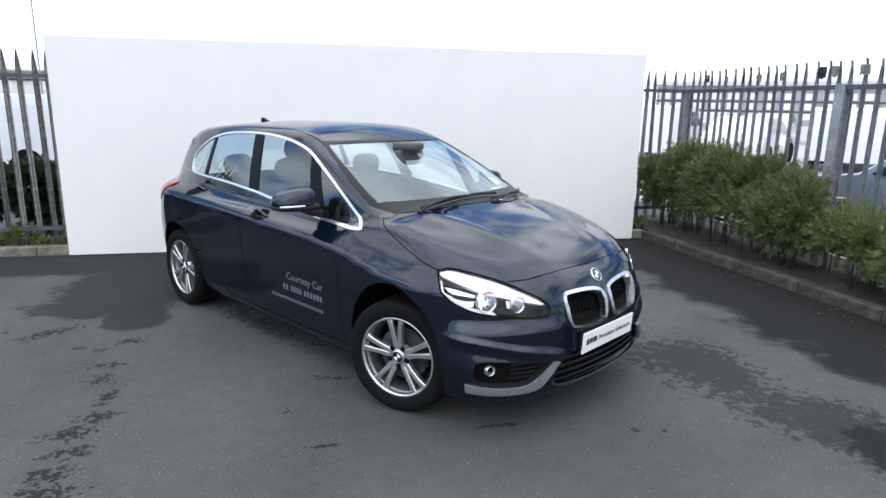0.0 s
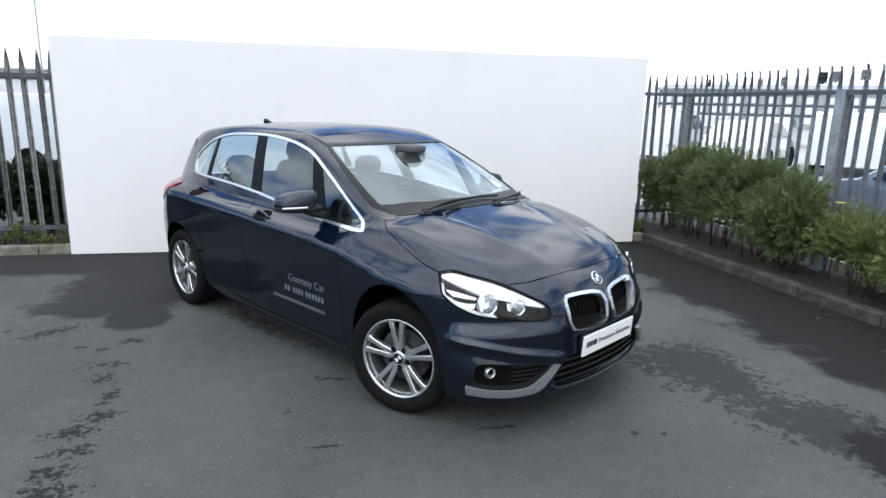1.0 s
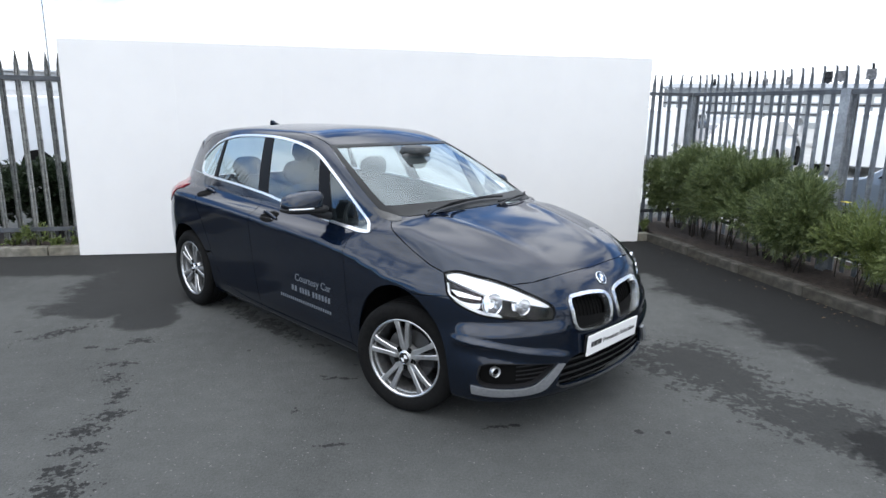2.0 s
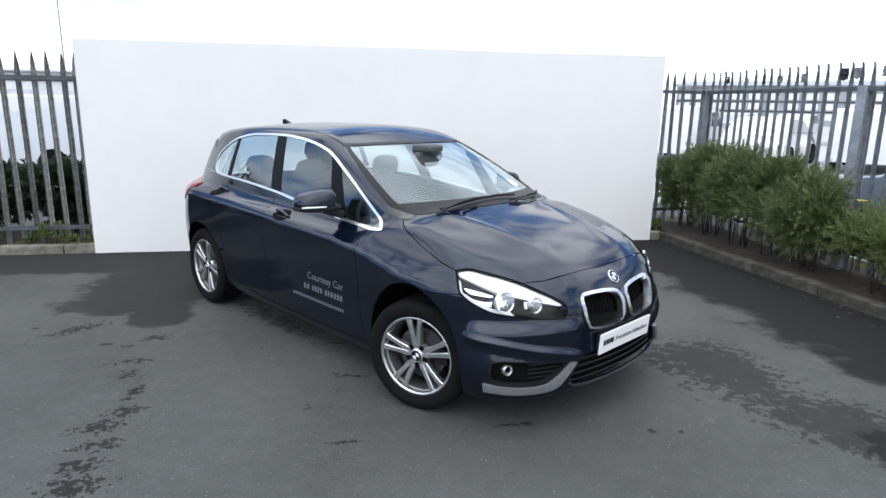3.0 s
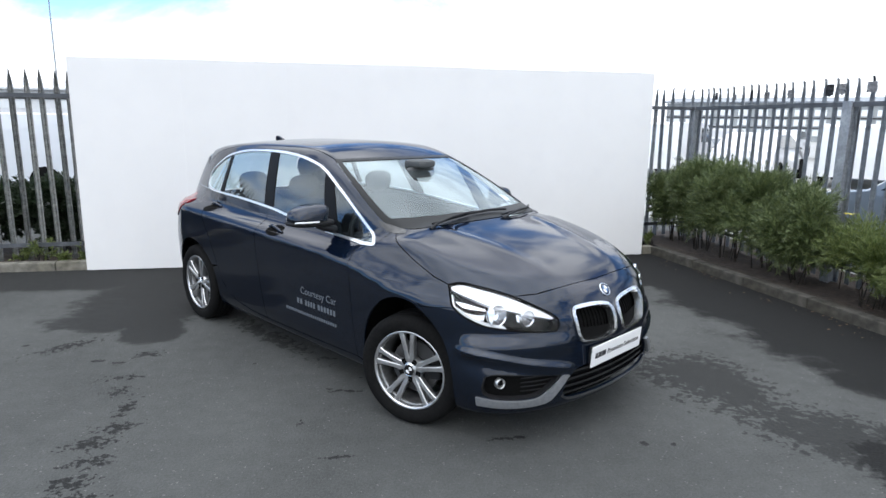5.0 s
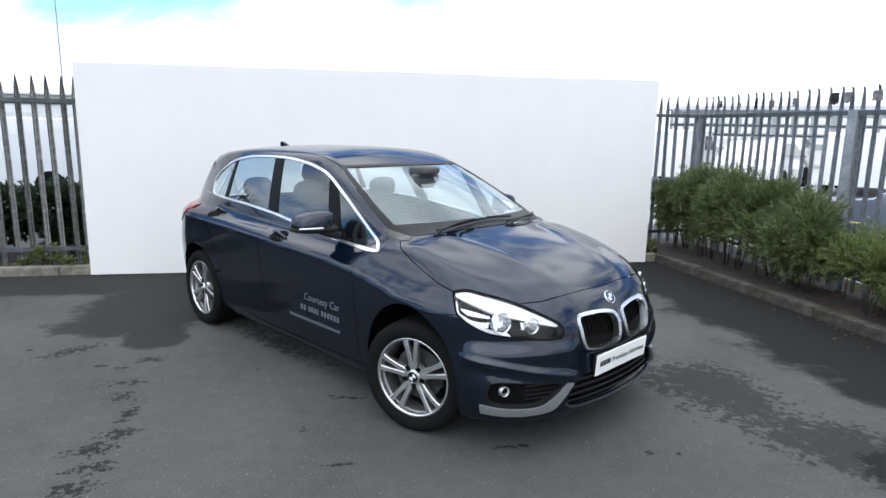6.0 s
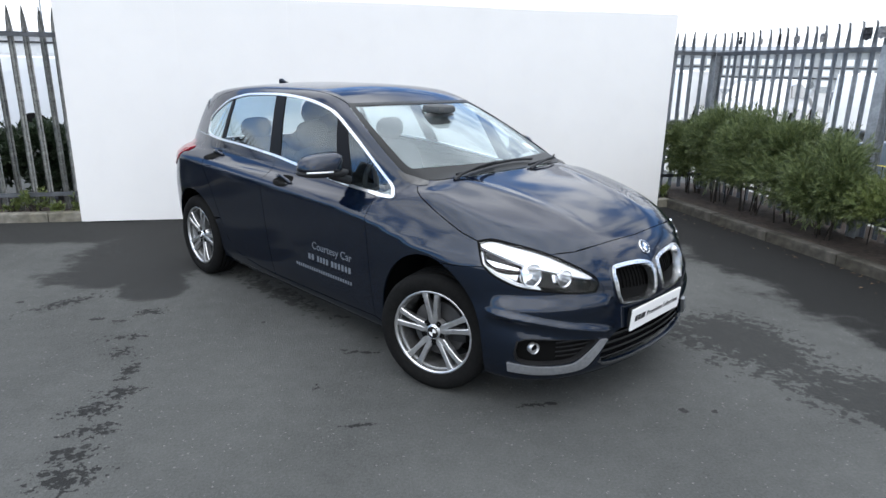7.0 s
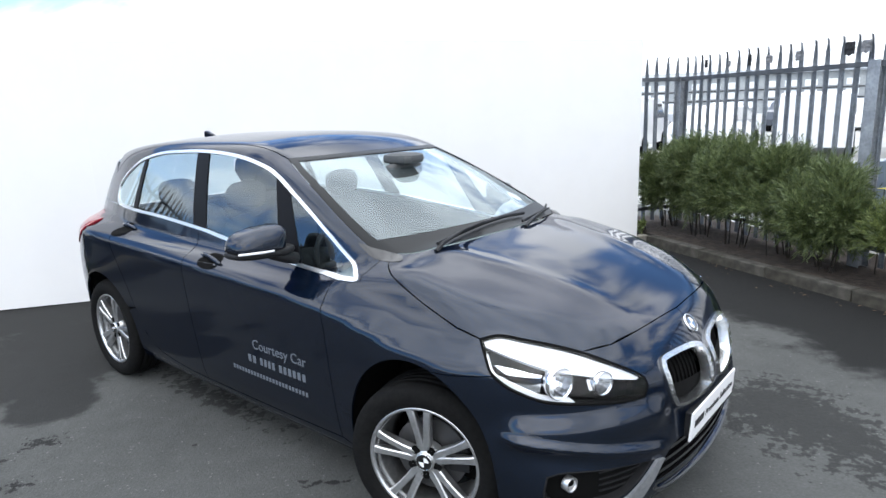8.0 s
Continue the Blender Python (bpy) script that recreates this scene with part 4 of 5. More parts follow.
    brow = LAMP_TOP + smooth_line([(2.045, 0.694), (1.96, 0.716), (1.86, 0.744), (1.78, 0.770), (1.69, 0.797), (1.62, 0.816), (1.565, 0.830)], 3)
    one("brow", [inset(brow, 0.006)], gleam_white, lamp_, "chrome brow strip with its sky gleam painted white", h=0.03, off=-0.018, thick=0.02, gap=0)
    foot = LAMP_LOW[10:30][::-1] + [(x + 0.002, z + 0.019) for x, z in LAMP_LOW[11:29]]
    one("light_guide", [foot], gleam_white, lamp_, h=0.02, off=-0.02, thick=0.02, gap=0)
    one("side_reflector", [[(1.60, 0.795), (1.66, 0.788), (1.742, 0.768), (1.738, 0.752), (1.69, 0.760), (1.64, 0.771)]], mirror_silver, lamp_, h=0.02, off=-0.026, thick=0.02, gap=0)
    one("side_reflector", [[(1.59, 0.765), (1.64, 0.735), (1.70, 0.725), (1.74, 0.73), (1.735, 0.70), (1.68, 0.70), (1.64, 0.715)]], mirror_silver, lamp_, h=0.02, off=-0.032, thick=0.02, gap=0)
    for shroud in ([(1.752, 0.764), (1.782, 0.756), (1.772, 0.684), (1.755, 0.690)], [(1.876, 0.735), (1.904, 0.728), (1.899, 0.694), (1.880, 0.698)]):
        one("reflector_shroud", [shroud], reflector_silver, lamp_, h=0.02, off=-0.024, thick=0.02, gap=0)
    for u, z, r in ((1.80, 0.726, 0.054), (1.93, 0.708, 0.040)):
        w, _ = meet(*ring(np.array([(u, z)])))
        p = Vector(w[0])
        p.y *= 1 if sgn > 0 else -1
        aim = Vector((1, -0.33 * sgn, 0.05)).normalized()
        m = Matrix.Translation(p - aim * 0.035) @ aim.to_track_quat("X", "Z").to_matrix().to_4x4()
        bm = bmesh.new()
        lathe(bm, [(r, 0.012), (r * 0.985, -0.006), (r * 0.93, -0.020), (r * 0.78, -0.034), (r * 0.55, -0.044), (r * 0.30, -0.050), (0.006, -0.052)], 16, "x")
        bmesh.ops.transform(bm, matrix=m, verts=bm.verts[:])
        part("reflector", bm, reflector_silver, lamp_)
        bm = bmesh.new()
        bmesh.ops.create_uvsphere(bm, u_segments=18, v_segments=10, radius=r * 0.20)
        bmesh.ops.transform(bm, matrix=m @ Matrix.Translation((-0.022, 0, 0)), verts=bm.verts[:])
        part("bulb", bm, mirror_silver, lamp_, smooth=True)
        bm = bmesh.new()
        lathe(bm, [(r * 1.05, 0.004), (r * 1.05, 0.019), (r * 1.01, 0.021), (r * 0.99, 0.006)], 28, "x")
        bmesh.ops.transform(bm, matrix=m, verts=bm.verts[:])
        part("reflector_ring", bm, mirror_silver, lamp_, smooth=True)
    one("lens", [inset(LAMP, 0.005)], lens, lamp_, "clear lens", h=0.03, off=0.0, thick=0, gap=0.001)

    # fog lamp recess, fins and the silver blade below it
    recess = one("fog_recess", [inset(FOG, -0.004)], black_plastic, CAR, "black recess with fins round the fog lamp", h=0.04, off=-0.055, thick=0, gap=0)
    one("recess_wall", [inset(FOG, -0.003), inset(FOG, 0.004)], black_plastic, recess, h=0.02, off=-0.004, thick=0.055, gap=0)
    for z in (0.33, 0.355, 0.38, 0.405):
        fin = clip(clip(inset(FOG, 0.006), (1.0, z), (3.0, z)), (3.0, z + 0.006), (1.0, z + 0.006))
        fin = clip(fin, (1.90, 1.0), (1.90, 0.0))
        if len(fin) > 2:
            one("fin", [fin], black_plastic, recess, h=0.05, off=-0.03, thick=0.02, gap=0)
    w, _ = meet(*ring(np.array([(1.815, 0.384)])))
    p = Vector(w[0])
    p.y *= 1 if sgn > 0 else -1
    m = Matrix.Translation(p - Vector((0.018, -0.012 * sgn, 0)) ) @ Vector((1, -0.25 * sgn, 0)).to_track_quat("X", "Z").to_matrix().to_4x4()
    bm = bmesh.new()
    lathe(bm, [(0.027, -0.02), (0.027, 0.006), (0.0245, 0.008), (0.0225, -0.002), (0.018, -0.016), (0.010, -0.023), (0.002, -0.025)], 28, "x")
    bmesh.ops.transform(bm, matrix=m, verts=bm.verts[:])
    fog = part("fog_lamp", bm, alloy, recess, "round chrome fog lamp", smooth=True)
    blade = smooth_line([(1.714, 0.309), (1.84, 0.298), (1.955, 0.301), (2.01, 0.335), (2.085, 0.404)], 4) + smooth_line([(2.115, 0.398), (2.06, 0.322), (2.0, 0.268), (1.85, 0.258), (1.718, 0.264)], 4)
    one("bumper_blade", [blade], silver, CAR, "matt silver blade under the fog lamp", h=0.018, off=0.012, thick=0.03, gap=0, bulge=lambda d: 0.006 * np.clip(d / 0.015, 0, 1))

# lower grille
mouth = [(MID, 0.444)] + [(u, z) for u, z in INTAKE[1:-1]] + [(MID, 0.245)]
s = sheet([inset(mouth, -0.004)], ring, h=0.05, off=-0.07, thick=0, gap=0)
lower_grille = lay("lower_grille", joined(s, mirrored(s)), dark_void, CAR, "black slatted lower air intake")
for z in (0.280, 0.318, 0.356, 0.394):
    bar = clip(clip(mouth, (1.0, z), (3.0, z)), (3.0, z + 0.013), (1.0, z + 0.013))
    if len(bar) > 2:
        s = sheet([bar], ring, h=0.05, off=-0.014, thick=0.035, gap=0)
        lay("lower_slat", joined(s, mirrored(s)), black_gloss, lower_grille)
lip = [(MID, 0.250)] + [(u, z - 0.004) for u, z in INTAKE[::-1][1:12]] + [(INTAKE[-12][0] - 0.01, INTAKE[-12][1] - 0.018)] + [(u, z - 0.015) for u, z in INTAKE[-11:-1]] + [(MID, 0.241)]
s = sheet([lip], ring, h=0.03, off=0.008, thick=0.02, gap=0)
lay("bumper_lip", joined(s, mirrored(s)), dark_silver, CAR, "thin dark grey strip under the intake")


# ---- writing ----
def text_mesh(words, size, depth=0.0012, bold=0.0):
    cu = bpy.data.curves.new("text", "FONT")
    cu.body, cu.size, cu.extrude, cu.offset = words, size, depth, bold
    cu.resolution_u = 3
    ob = bpy.data.objects.new("text", cu)
    scene.collection.objects.link(ob)
    me = bpy.data.meshes.new_from_object(ob.evaluated_get(bpy.context.evaluated_depsgraph_get()))
    bpy.data.objects.remove(ob)
    return me


def fit_text(name, words, material, parent, m, width, height, label=""):
    """Letters stretched to a given width and height, from the lower left corner of m."""
    me = text_mesh(words, 0.1)
    co = np.array([tuple(v.co) for v in me.vertices])
    lo, hi = co.min(0), co.max(0)
    for v in me.vertices:
        v.co = ((v.co.x - lo[0]) * width / (hi[0] - lo[0]), (v.co.y - 0.0) * height / 0.073, v.co.z)
    ob = part(name, me, material, parent, label)
    ob.matrix_basis = m
    return ob


def bar_at(name, material, parent, m, width, height):
    bm = bmesh.new()
    box(bm, (0, 0, -0.0008), (width, height, 0.0008))
    ob = part(name, bm, material, parent)
    ob.matrix_basis = m
    return ob


PLATE_X = 2.148
bm = bmesh.new()
box(bm, (-0.004, -0.26, -0.0575), (0.004, 0.26, 0.0575), bevel=0.003)
plate = part("front_plate", bm, plate_white, CAR, "white front plate with black lettering")
plate.matrix_basis = pose(PLATE_X, -0.018, 0.470, 0, 4, 0)
bm = bmesh.new()
box(bm, (-0.03, -0.245, -0.05), (-0.0045, 0.245, 0.05), bevel=0.004)
part("plate_holder", bm, black_plastic, plate)
on_plate = Matrix.Translation((0.0046, 0, 0)) @ pose(0, 0, 0, 90, 0, 90)
fit_text("lettering", "Premium Selection", ink, plate, on_plate @ pose(-0.105, -0.012, 0), 0.335, 0.030)
bar_at("lettering", ink, plate, on_plate @ pose(-0.228, -0.012, 0), 0.022, 0.030)
bar_at("lettering", ink, plate, on_plate @ pose(-0.200, -0.012, 0), 0.030, 0.030)
bar_at("lettering", ink, plate, on_plate @ pose(-0.164, -0.012, 0), 0.038, 0.030)

door = DOORS_F[0]
other = DOORS_F[1]
for d, turn in ((door, 0), (other, 180)):
    def on_door(x, z):
        y = -float(meet(np.array([[x, -1.6, z]]), np.array([[0.0, 1, 0]]))[0][0, 1]) + 0.0022
        return pose(x, -y, z, 90, 0, 0) if turn == 0 else pose(-x, y, z, 90, 0, 180)
    if turn == 0:
        fit_text("lettering", "Courtesy Car", vinyl, d, on_door(0.30, 0.563), 0.40, 0.050)
        for x, w in ((0.248, 0.075), (0.345, 0.125), (0.492, 0.205)):
            for k in range(max(2, round(w / 0.032))):
                n_ = max(2, round(w / 0.032))
                bar_at("lettering", vinyl, d, on_door(x + w * k / n_, 0.487), w / n_ * 0.62, 0.036)
        for k in range(24):
            bar_at("lettering", vinyl, d, on_door(0.10 + 0.0248 * k, 0.415), 0.015, 0.020)


# ---- roundels ----
blue = base("roundel blue", (0.05, 0.12, 0.24), 0.25, 0.0, 0.5)
white_enamel = base("roundel white", (0.8, 0.8, 0.82), 0.25, 0.0, 0.5)


def roundel(parent, m, r, flat=False, dark=None):
    """A round emblem: black rim, chrome edges, four plain quarters. It faces along the x of m."""
    bm = bmesh.new()
    lathe(bm, [(r, -0.004), (r, 0.002), (r * 0.94, 0.0035), (r * 0.90, 0.002), (0.0005, 0.002)], 32, "x")
    rim_ = part("emblem", bm, chrome, parent, smooth=True)
    rim_.matrix_basis = m
    bm = bmesh.new()
    lathe(bm, [(r * 0.90, 0.0022), (r * 0.89, 0.003), (r * 0.62, 0.003), (r * 0.61, 0.002)], 32, "x")
    holder, place = (parent, m) if flat else (rim_, Matrix())
    part("emblem_band", bm, black_gloss, holder).matrix_basis = place
    for k in range(4):
        bm = bmesh.new()
        c = bm.verts.new((0.003, 0, 0))
        arc = [bm.verts.new((0.003, r * 0.6 * math.cos(radians(90 * k + 9 * i)), r * 0.6 * math.sin(radians(90 * k + 9 * i)))) for i in range(11)]
        for a, b in zip(arc, arc[1:]):
            bm.faces.new((c, a, b))
        part("emblem_quarter", bm, (dark or blue) if k % 2 else white_enamel, holder).matrix_basis = place


w, _ = meet(np.array([[2.6, 0.0, 0.774]]), np.array([[-1.0, 0, 0]]))
nn = Vector(normals(w)[0])
roundel(CAR, Matrix.Translation(Vector(w[0]) + nn * 0.005) @ nn.to_track_quat("X", "Z").to_matrix().to_4x4(), 0.039)


# ---- wheels ----
dull_alloy = grain(base("darker inner alloy", (0.2, 0.2, 0.2), 0.4, 0.8), 40, ((0.19, 0.192, 0.195), (0.30, 0.302, 0.305)), rough=(0.3, 0.5))
disc_iron = base("brake disc iron", (0.07, 0.07, 0.072), 0.45, 0.6)


def wheel():
    """An alloy wheel with five split spokes and its tyre, outer face towards -y, hub at the origin."""
    bm = bmesh.new()
    lathe(bm, [(0.206, 0.026), (0.207, 0.012), (0.213, 0.003), (0.221, 0.002), (0.223, 0.008), (0.221, 0.016), (0.212, 0.032), (0.208, 0.032)], 72, "y", True)
    bmesh.ops.recalc_face_normals(bm, faces=bm.faces[:])
    w = part("wheel", bm, alloy, CAR, "silver alloy wheel with five split spokes and a black tyre", smooth=True)
    bm = bmesh.new()
    lathe(bm, [(0.2078, 0.027), (0.2, 0.05), (0.19, 0.09), (0.19, 0.19), (0.21, 0.196), (0.212, 0.19), (0.193, 0.185), (0.193, 0.09), (0.203, 0.05), (0.2098, 0.034)], 72, "y", True)
    bmesh.ops.recalc_face_normals(bm, faces=bm.faces[:])
    part("barrel", bm, dull_alloy, w, smooth=True)
    bm = bmesh.new()
    prof = [(0.213, 0.018), (0.229, 0.004), (0.243, -0.006), (0.270, -0.012), (0.297, -0.006), (0.313, 0.008), (0.3195, 0.024)]
    for g in (0.052, 0.085, 0.118, 0.151):
        prof += [(0.322, g - 0.005), (0.315, g - 0.004), (0.315, g + 0.004), (0.322, g + 0.005)]
    prof += [(0.3195, 0.178), (0.313, 0.194), (0.297, 0.206), (0.25, 0.212), (0.213, 0.19)]
    lathe(bm, prof, 72, "y")
    tyre = part("tyre", bm, rubber, w, smooth=False)
    tyre.data.shade_smooth()
    for k in range(5):
        for sgn in (-1, 1):
            bm = bmesh.new()
            th = radians(90 + 4 + 72 * k)
            rows = []
            for r, off_, wd, y0, y1 in ((0.030, 0.009, 0.016, 0.022, 0.06), (0.060, 0.0125, 0.0155, 0.020, 0.060), (0.10, 0.0170, 0.0135, 0.016, 0.056), (0.15, 0.0250, 0.0135, 0.011, 0.048), (0.185, 0.0315, 0.0150, 0.009, 0.040), (0.206, 0.0365, 0.018, 0.010, 0.036)):
                o = sgn * off_
                c_ = [(r, o - wd, y0 + 0.005), (r, o - wd * 0.7, y0), (r, o + wd * 0.7, y0), (r, o + wd, y0 + 0.005), (r, o + wd * 0.8, y1), (r, o - wd * 0.8, y1)]
                rows.append([bm.verts.new((math.cos(th) * a - math.sin(th) * b, y, math.sin(th) * a + math.cos(th) * b)) for a, b, y in c_])
            for a, b in zip(rows, rows[1:]):
                for i in range(6):
                    bm.faces.new((a[i], a[(i + 1) % 6], b[(i + 1) % 6], b[i]))
            bm.faces.new(rows[0])
            bm.faces.new(rows[-1][::-1])
            bmesh.ops.recalc_face_normals(bm, faces=bm.faces[:])
            part("spoke", bm, alloy, w)
    bm = bmesh.new()
    lathe(bm, [(0.001, 0.017), (0.036, 0.017), (0.039, 0.021), (0.054, 0.023), (0.064, 0.030), (0.066, 0.07)], 40, "y")
    part("hub", bm, alloy, w, smooth=True)
    # black discs that paint the shade inside the bolt holes
    for k in range(5):
        th = radians(90 + 40 + 72 * k)
        bm = bmesh.new()
        lathe(bm, [(0.0180, 0.0195), (0.0170, 0.0212), (0.014, 0.0207), (0.001, 0.0203)], 14, "y")
        bolt = part("bolt", bm, dark_void, w, smooth=True)
        bolt.location = (0.0535 * math.cos(th), 0, 0.0535 * math.sin(th))
    roundel(w, Matrix.Translation((0, 0.013, 0)) @ pose(0, 0, 0, 0, 0, -90), 0.034, True, black_gloss)
    bm = bmesh.new()
    lathe(bm, [(0.06, 0.085), (0.145, 0.085), (0.147, 0.09), (0.147, 0.105), (0.06, 0.105)], 40, "y")
    part("brake_disc", bm, disc_iron, w, smooth=False)
    bm = bmesh.new()
    box(bm, (0.075, 0.07, -0.05), (0.16, 0.13, 0.05), bevel=0.012)
    part("brake_caliper", bm, black_plastic, w)
    return w


first = wheel()
for o in (first, *first.children):
    if not o.name.startswith("tyre"):
        o.data.transform(Matrix.Diagonal((1.035, 1, 1.035, 1)))
        o.location = (o.location.x * 1.035, o.location.y, o.location.z * 1.035)
WHEEL_Y = 0.874
# the front wheels are turned to the left
STEER, AXLE = 17.0, WHEEL_Y - 0.10


def steered(side, spin):
    m = pose(HUB_F - 0.018, side * AXLE, HUB_Z, 0, 0, STEER) @ pose(0, side * 0.10, 0)
    return m @ pose(0, 0, 0, 0, spin, 0 if side < 0 else 180)


first.matrix_basis = steered(-1, 0)
copy_thing(first, pose(HUB_R, -WHEEL_Y, HUB_Z, 0, 23, 0))
copy_thing(first, steered(1, 31))
copy_thing(first, pose(HUB_R, WHEEL_Y, HUB_Z, 0, -11, 180))


# ---- mirrors, handles, wipers, aerial ----
def blob(bm, c, half, p=2.6, seg=24, m=None, squash=None):
    """A rounded block."""
    v = bmesh.ops.create_uvsphere(bm, u_segments=seg, v_segments=seg // 2, radius=1)["verts"]
    for q in v:
        d = sum(abs(t) ** p for t in q.co) ** (1 / p)
        q.co = Vector((q.co[0] / d * half[0], q.co[1] / d * half[1], q.co[2] / d * half[2]))
        if squash:
            squash(q.co)
        q.co += Vector(c)
    if m is not None:
        bmesh.ops.transform(bm, matrix=m, verts=v)
    return v


for sgn in (1, -1):
    flip = Matrix.Diagonal((1, sgn, 1, 1))

    def shape_cap(c):
        # the shell is boxy, flat on top, tapers a little to its outer end and leans back
        k = (c.y + 0.125) / 0.25
        c.z = c.z * (0.62 + 0.38 * max(k, 0.0) ** 0.6) if c.z > 0 else max(c.z, -0.012)
        c.x -= 0.05 * (1 - k) ** 2
        c.x = max(c.x, -0.035 - 0.05 * (1 - k) ** 2)
        c.y += 0.022 * max(c.z, 0.0) / 0.09

    def shape_foot(c):
        c.x -= 0.05 * (1 - (c.y + 0.13) / 0.26) ** 2

    bm = bmesh.new()
    blob(bm, (0.485, -0.930, 1.088), (0.085, 0.115, 0.096), 3.6, 32, flip, shape_cap)
    if sgn < 0:
        bmesh.ops.reverse_faces(bm, faces=bm.faces[:])
    cap = part("door_mirror", bm, paint, CAR, "body-coloured door mirror on a black foot", smooth=True)
    bm = bmesh.new()
    blob(bm, (0.485, -0.905, 1.058), (0.082, 0.142, 0.024), 3.2, 24, flip, shape_foot)
    part("mirror_foot", bm, black_plastic, cap, smooth=True)
    bm = bmesh.new()
    tube(bm, [flip @ Vector(q) for q in ((0.50, -0.88, 1.045), (0.51, -0.82, 1.022), (0.52, -0.76, 1.005))], [0.03, 0.032, 0.036], 10, 0.8)
    part("mirror_arm", bm, black_plastic, cap, smooth=True)
    bm = bmesh.new()
    tube(bm, [flip @ Vector(q) for q in ((0.507, -1.042, 1.072), (0.537, -1.015, 1.074), (0.564, -0.96, 1.075), (0.573, -0.91, 1.075))], 0.0055, 8)
    part("indicator", bm, white_enamel, cap, "white indicator strip", smooth=True)
    bm = bmesh.new()
    blob(bm, (0.425, -0.93, 1.105), (0.006, 0.085, 0.036), 3, 16, flip)
    part("mirror_glass", bm, mirror_silver, cap, smooth=True)

    for d, x0, x1, z0, z1 in ((DOORS_F, -0.185, 0.03, 0.938, 0.918), (DOORS_R, -1.235, -1.035, 0.985, 0.980)):
        parent = d[0] if sgn > 0 else d[1]
        zc_ = (z0 + z1) / 2
        # flat black patch paints the shade of the handle's recess
        cup = [((x0 + x1) / 2 + (x1 - x0) * 0.40 * math.cos(radians(a)), zc_ + 0.002 + 0.032 * math.sin(radians(a))) for a in range(0, 360, 12)]
        sh = sheet([cup], ring, h=0.02, off=0.0015, thick=0, gap=0)
        lay("handle_cup", sh if sgn > 0 else mirrored(sh), dark_void, parent, "dark patch painting the shaded recess behind the door handle")
        xs = np.linspace(x0, x1, 9)
        zs = np.linspace(z0, z1, 9) + 0.010
        pts, _ = meet(np.stack([xs, 0 * xs - 1.6, zs], 1), np.tile([0.0, 1, 0], (9, 1)))
        nr = normals(pts)
        out = np.array([0.002, 0.008, 0.014, 0.017, 0.018, 0.017, 0.014, 0.008, 0.002])[:, None]
        bm = bmesh.new()
        tube(bm, [flip @ Vector(q) for q in pts + nr * out], [0.008, 0.010, 0.011, 0.011, 0.011, 0.011, 0.011, 0.010, 0.008], 10, 1.15)
        part("door_handle", bm, paint, parent, "body-coloured pull handle", smooth=True)


def on_top(x, y, lift):
    w, _ = meet(*above(np.array([(x, y)])))
    return Vector(w[0]) + Vector(normals(w)[0]) * lift


for way in ([(1.135, -0.50, 0.0), (1.125, -0.44, 0.02), (1.105, -0.28, 0.035), (1.088, -0.11, 0.03)], [(1.185, 0.12, 0.0), (1.165, 0.20, 0.02), (1.115, 0.38, 0.035), (1.07, 0.52, 0.03)]):
    bm = bmesh.new()
    tube(bm, [on_top(*q) for q in way], [0.011, 0.009, 0.006, 0.005], 8)
    arm = part("wiper", bm, black_plastic, CAR, "black windscreen wiper")
    bm = bmesh.new()
    x, y, _ = way[-1]
    ends = [(1.108, -0.46), (1.095, -0.28), (1.085, -0.1), (1.078, 0.08), (1.078, 0.26)] if y < 0 else [(1.15, 0.14), (1.125, 0.26), (1.09, 0.40), (1.05, 0.52), (1.0, 0.61)]
    tube(bm, [on_top(a_, b_, 0.017) for a_, b_ in ends], 0.006, 6, 1.4)
    part("wiper_blade", bm, black_plastic, arm)

bm = bmesh.new()
prism(bm, [(-0.085, 0.0), (0.085, 0.0), (0.04, 0.016), (-0.02, 0.038), (-0.06, 0.056), (-0.078, 0.055)], -0.016, 0.016, "y")
bmesh.ops.bevel(bm, geom=bm.edges[:], offset=0.005, segments=2, affect="EDGES")
fin = part("aerial_fin", bm, paint, CAR, "small shark-fin aerial on the roof")
fin.matrix_basis = Matrix.Translation(on_top(-1.36, 0.0, -0.006)) @ pose(0, 0, 0, 0, -5, 0)

# dark weather strip between bonnet and screen
cowl_half = smooth_line([(1.155, 0.0), (1.145, -0.22), (1.115, -0.42), (1.068, -0.57), (1.005, -0.655)], 4) + smooth_line([(1.02, -0.655), (1.085, -0.57), (1.135, -0.42), (1.168, -0.22), (1.178, 0.0)], 4)
s = sheet([cowl_half], above, h=0.03, off=-0.008, thick=0, gap=0)
lay("cowl", joined(s, mirrored(s)), black_plastic, CAR)

corner = smooth_line([(0.86, -0.684), (0.95, -0.692), (1.03, -0.680), (1.075, -0.652), (1.05, -0.625), (1.0, -0.645), (0.93, -0.670)], 4, True)
both("screen_corner", [corner], above, black_gloss, CAR, "black moulding at the foot of the screen", h=0.02, off=0.002, thick=0.012, gap=0, bulge=lambda d: 0.011 * np.clip(d / 0.02, 0, 1))


# ---- inside the car ----
permit = [(0.875 + 0.042 * math.cos(radians(a)), 0.50 + 0.040 * math.sin(radians(a))) for a in range(0, 360, 15)]
lay("paper_permit", sheet([permit], above, h=0.03, off=-0.010, thick=0.001, gap=0), plate_white, CAR, "small round white paper disc behind the screen")
lining = sheet([[(x, y) for x, y in ROOF]], above, h=0.08, off=-0.04, thick=0, gap=0.02)
lay("headliner", lining, trim_grey, CAR)
bm = bmesh.new()
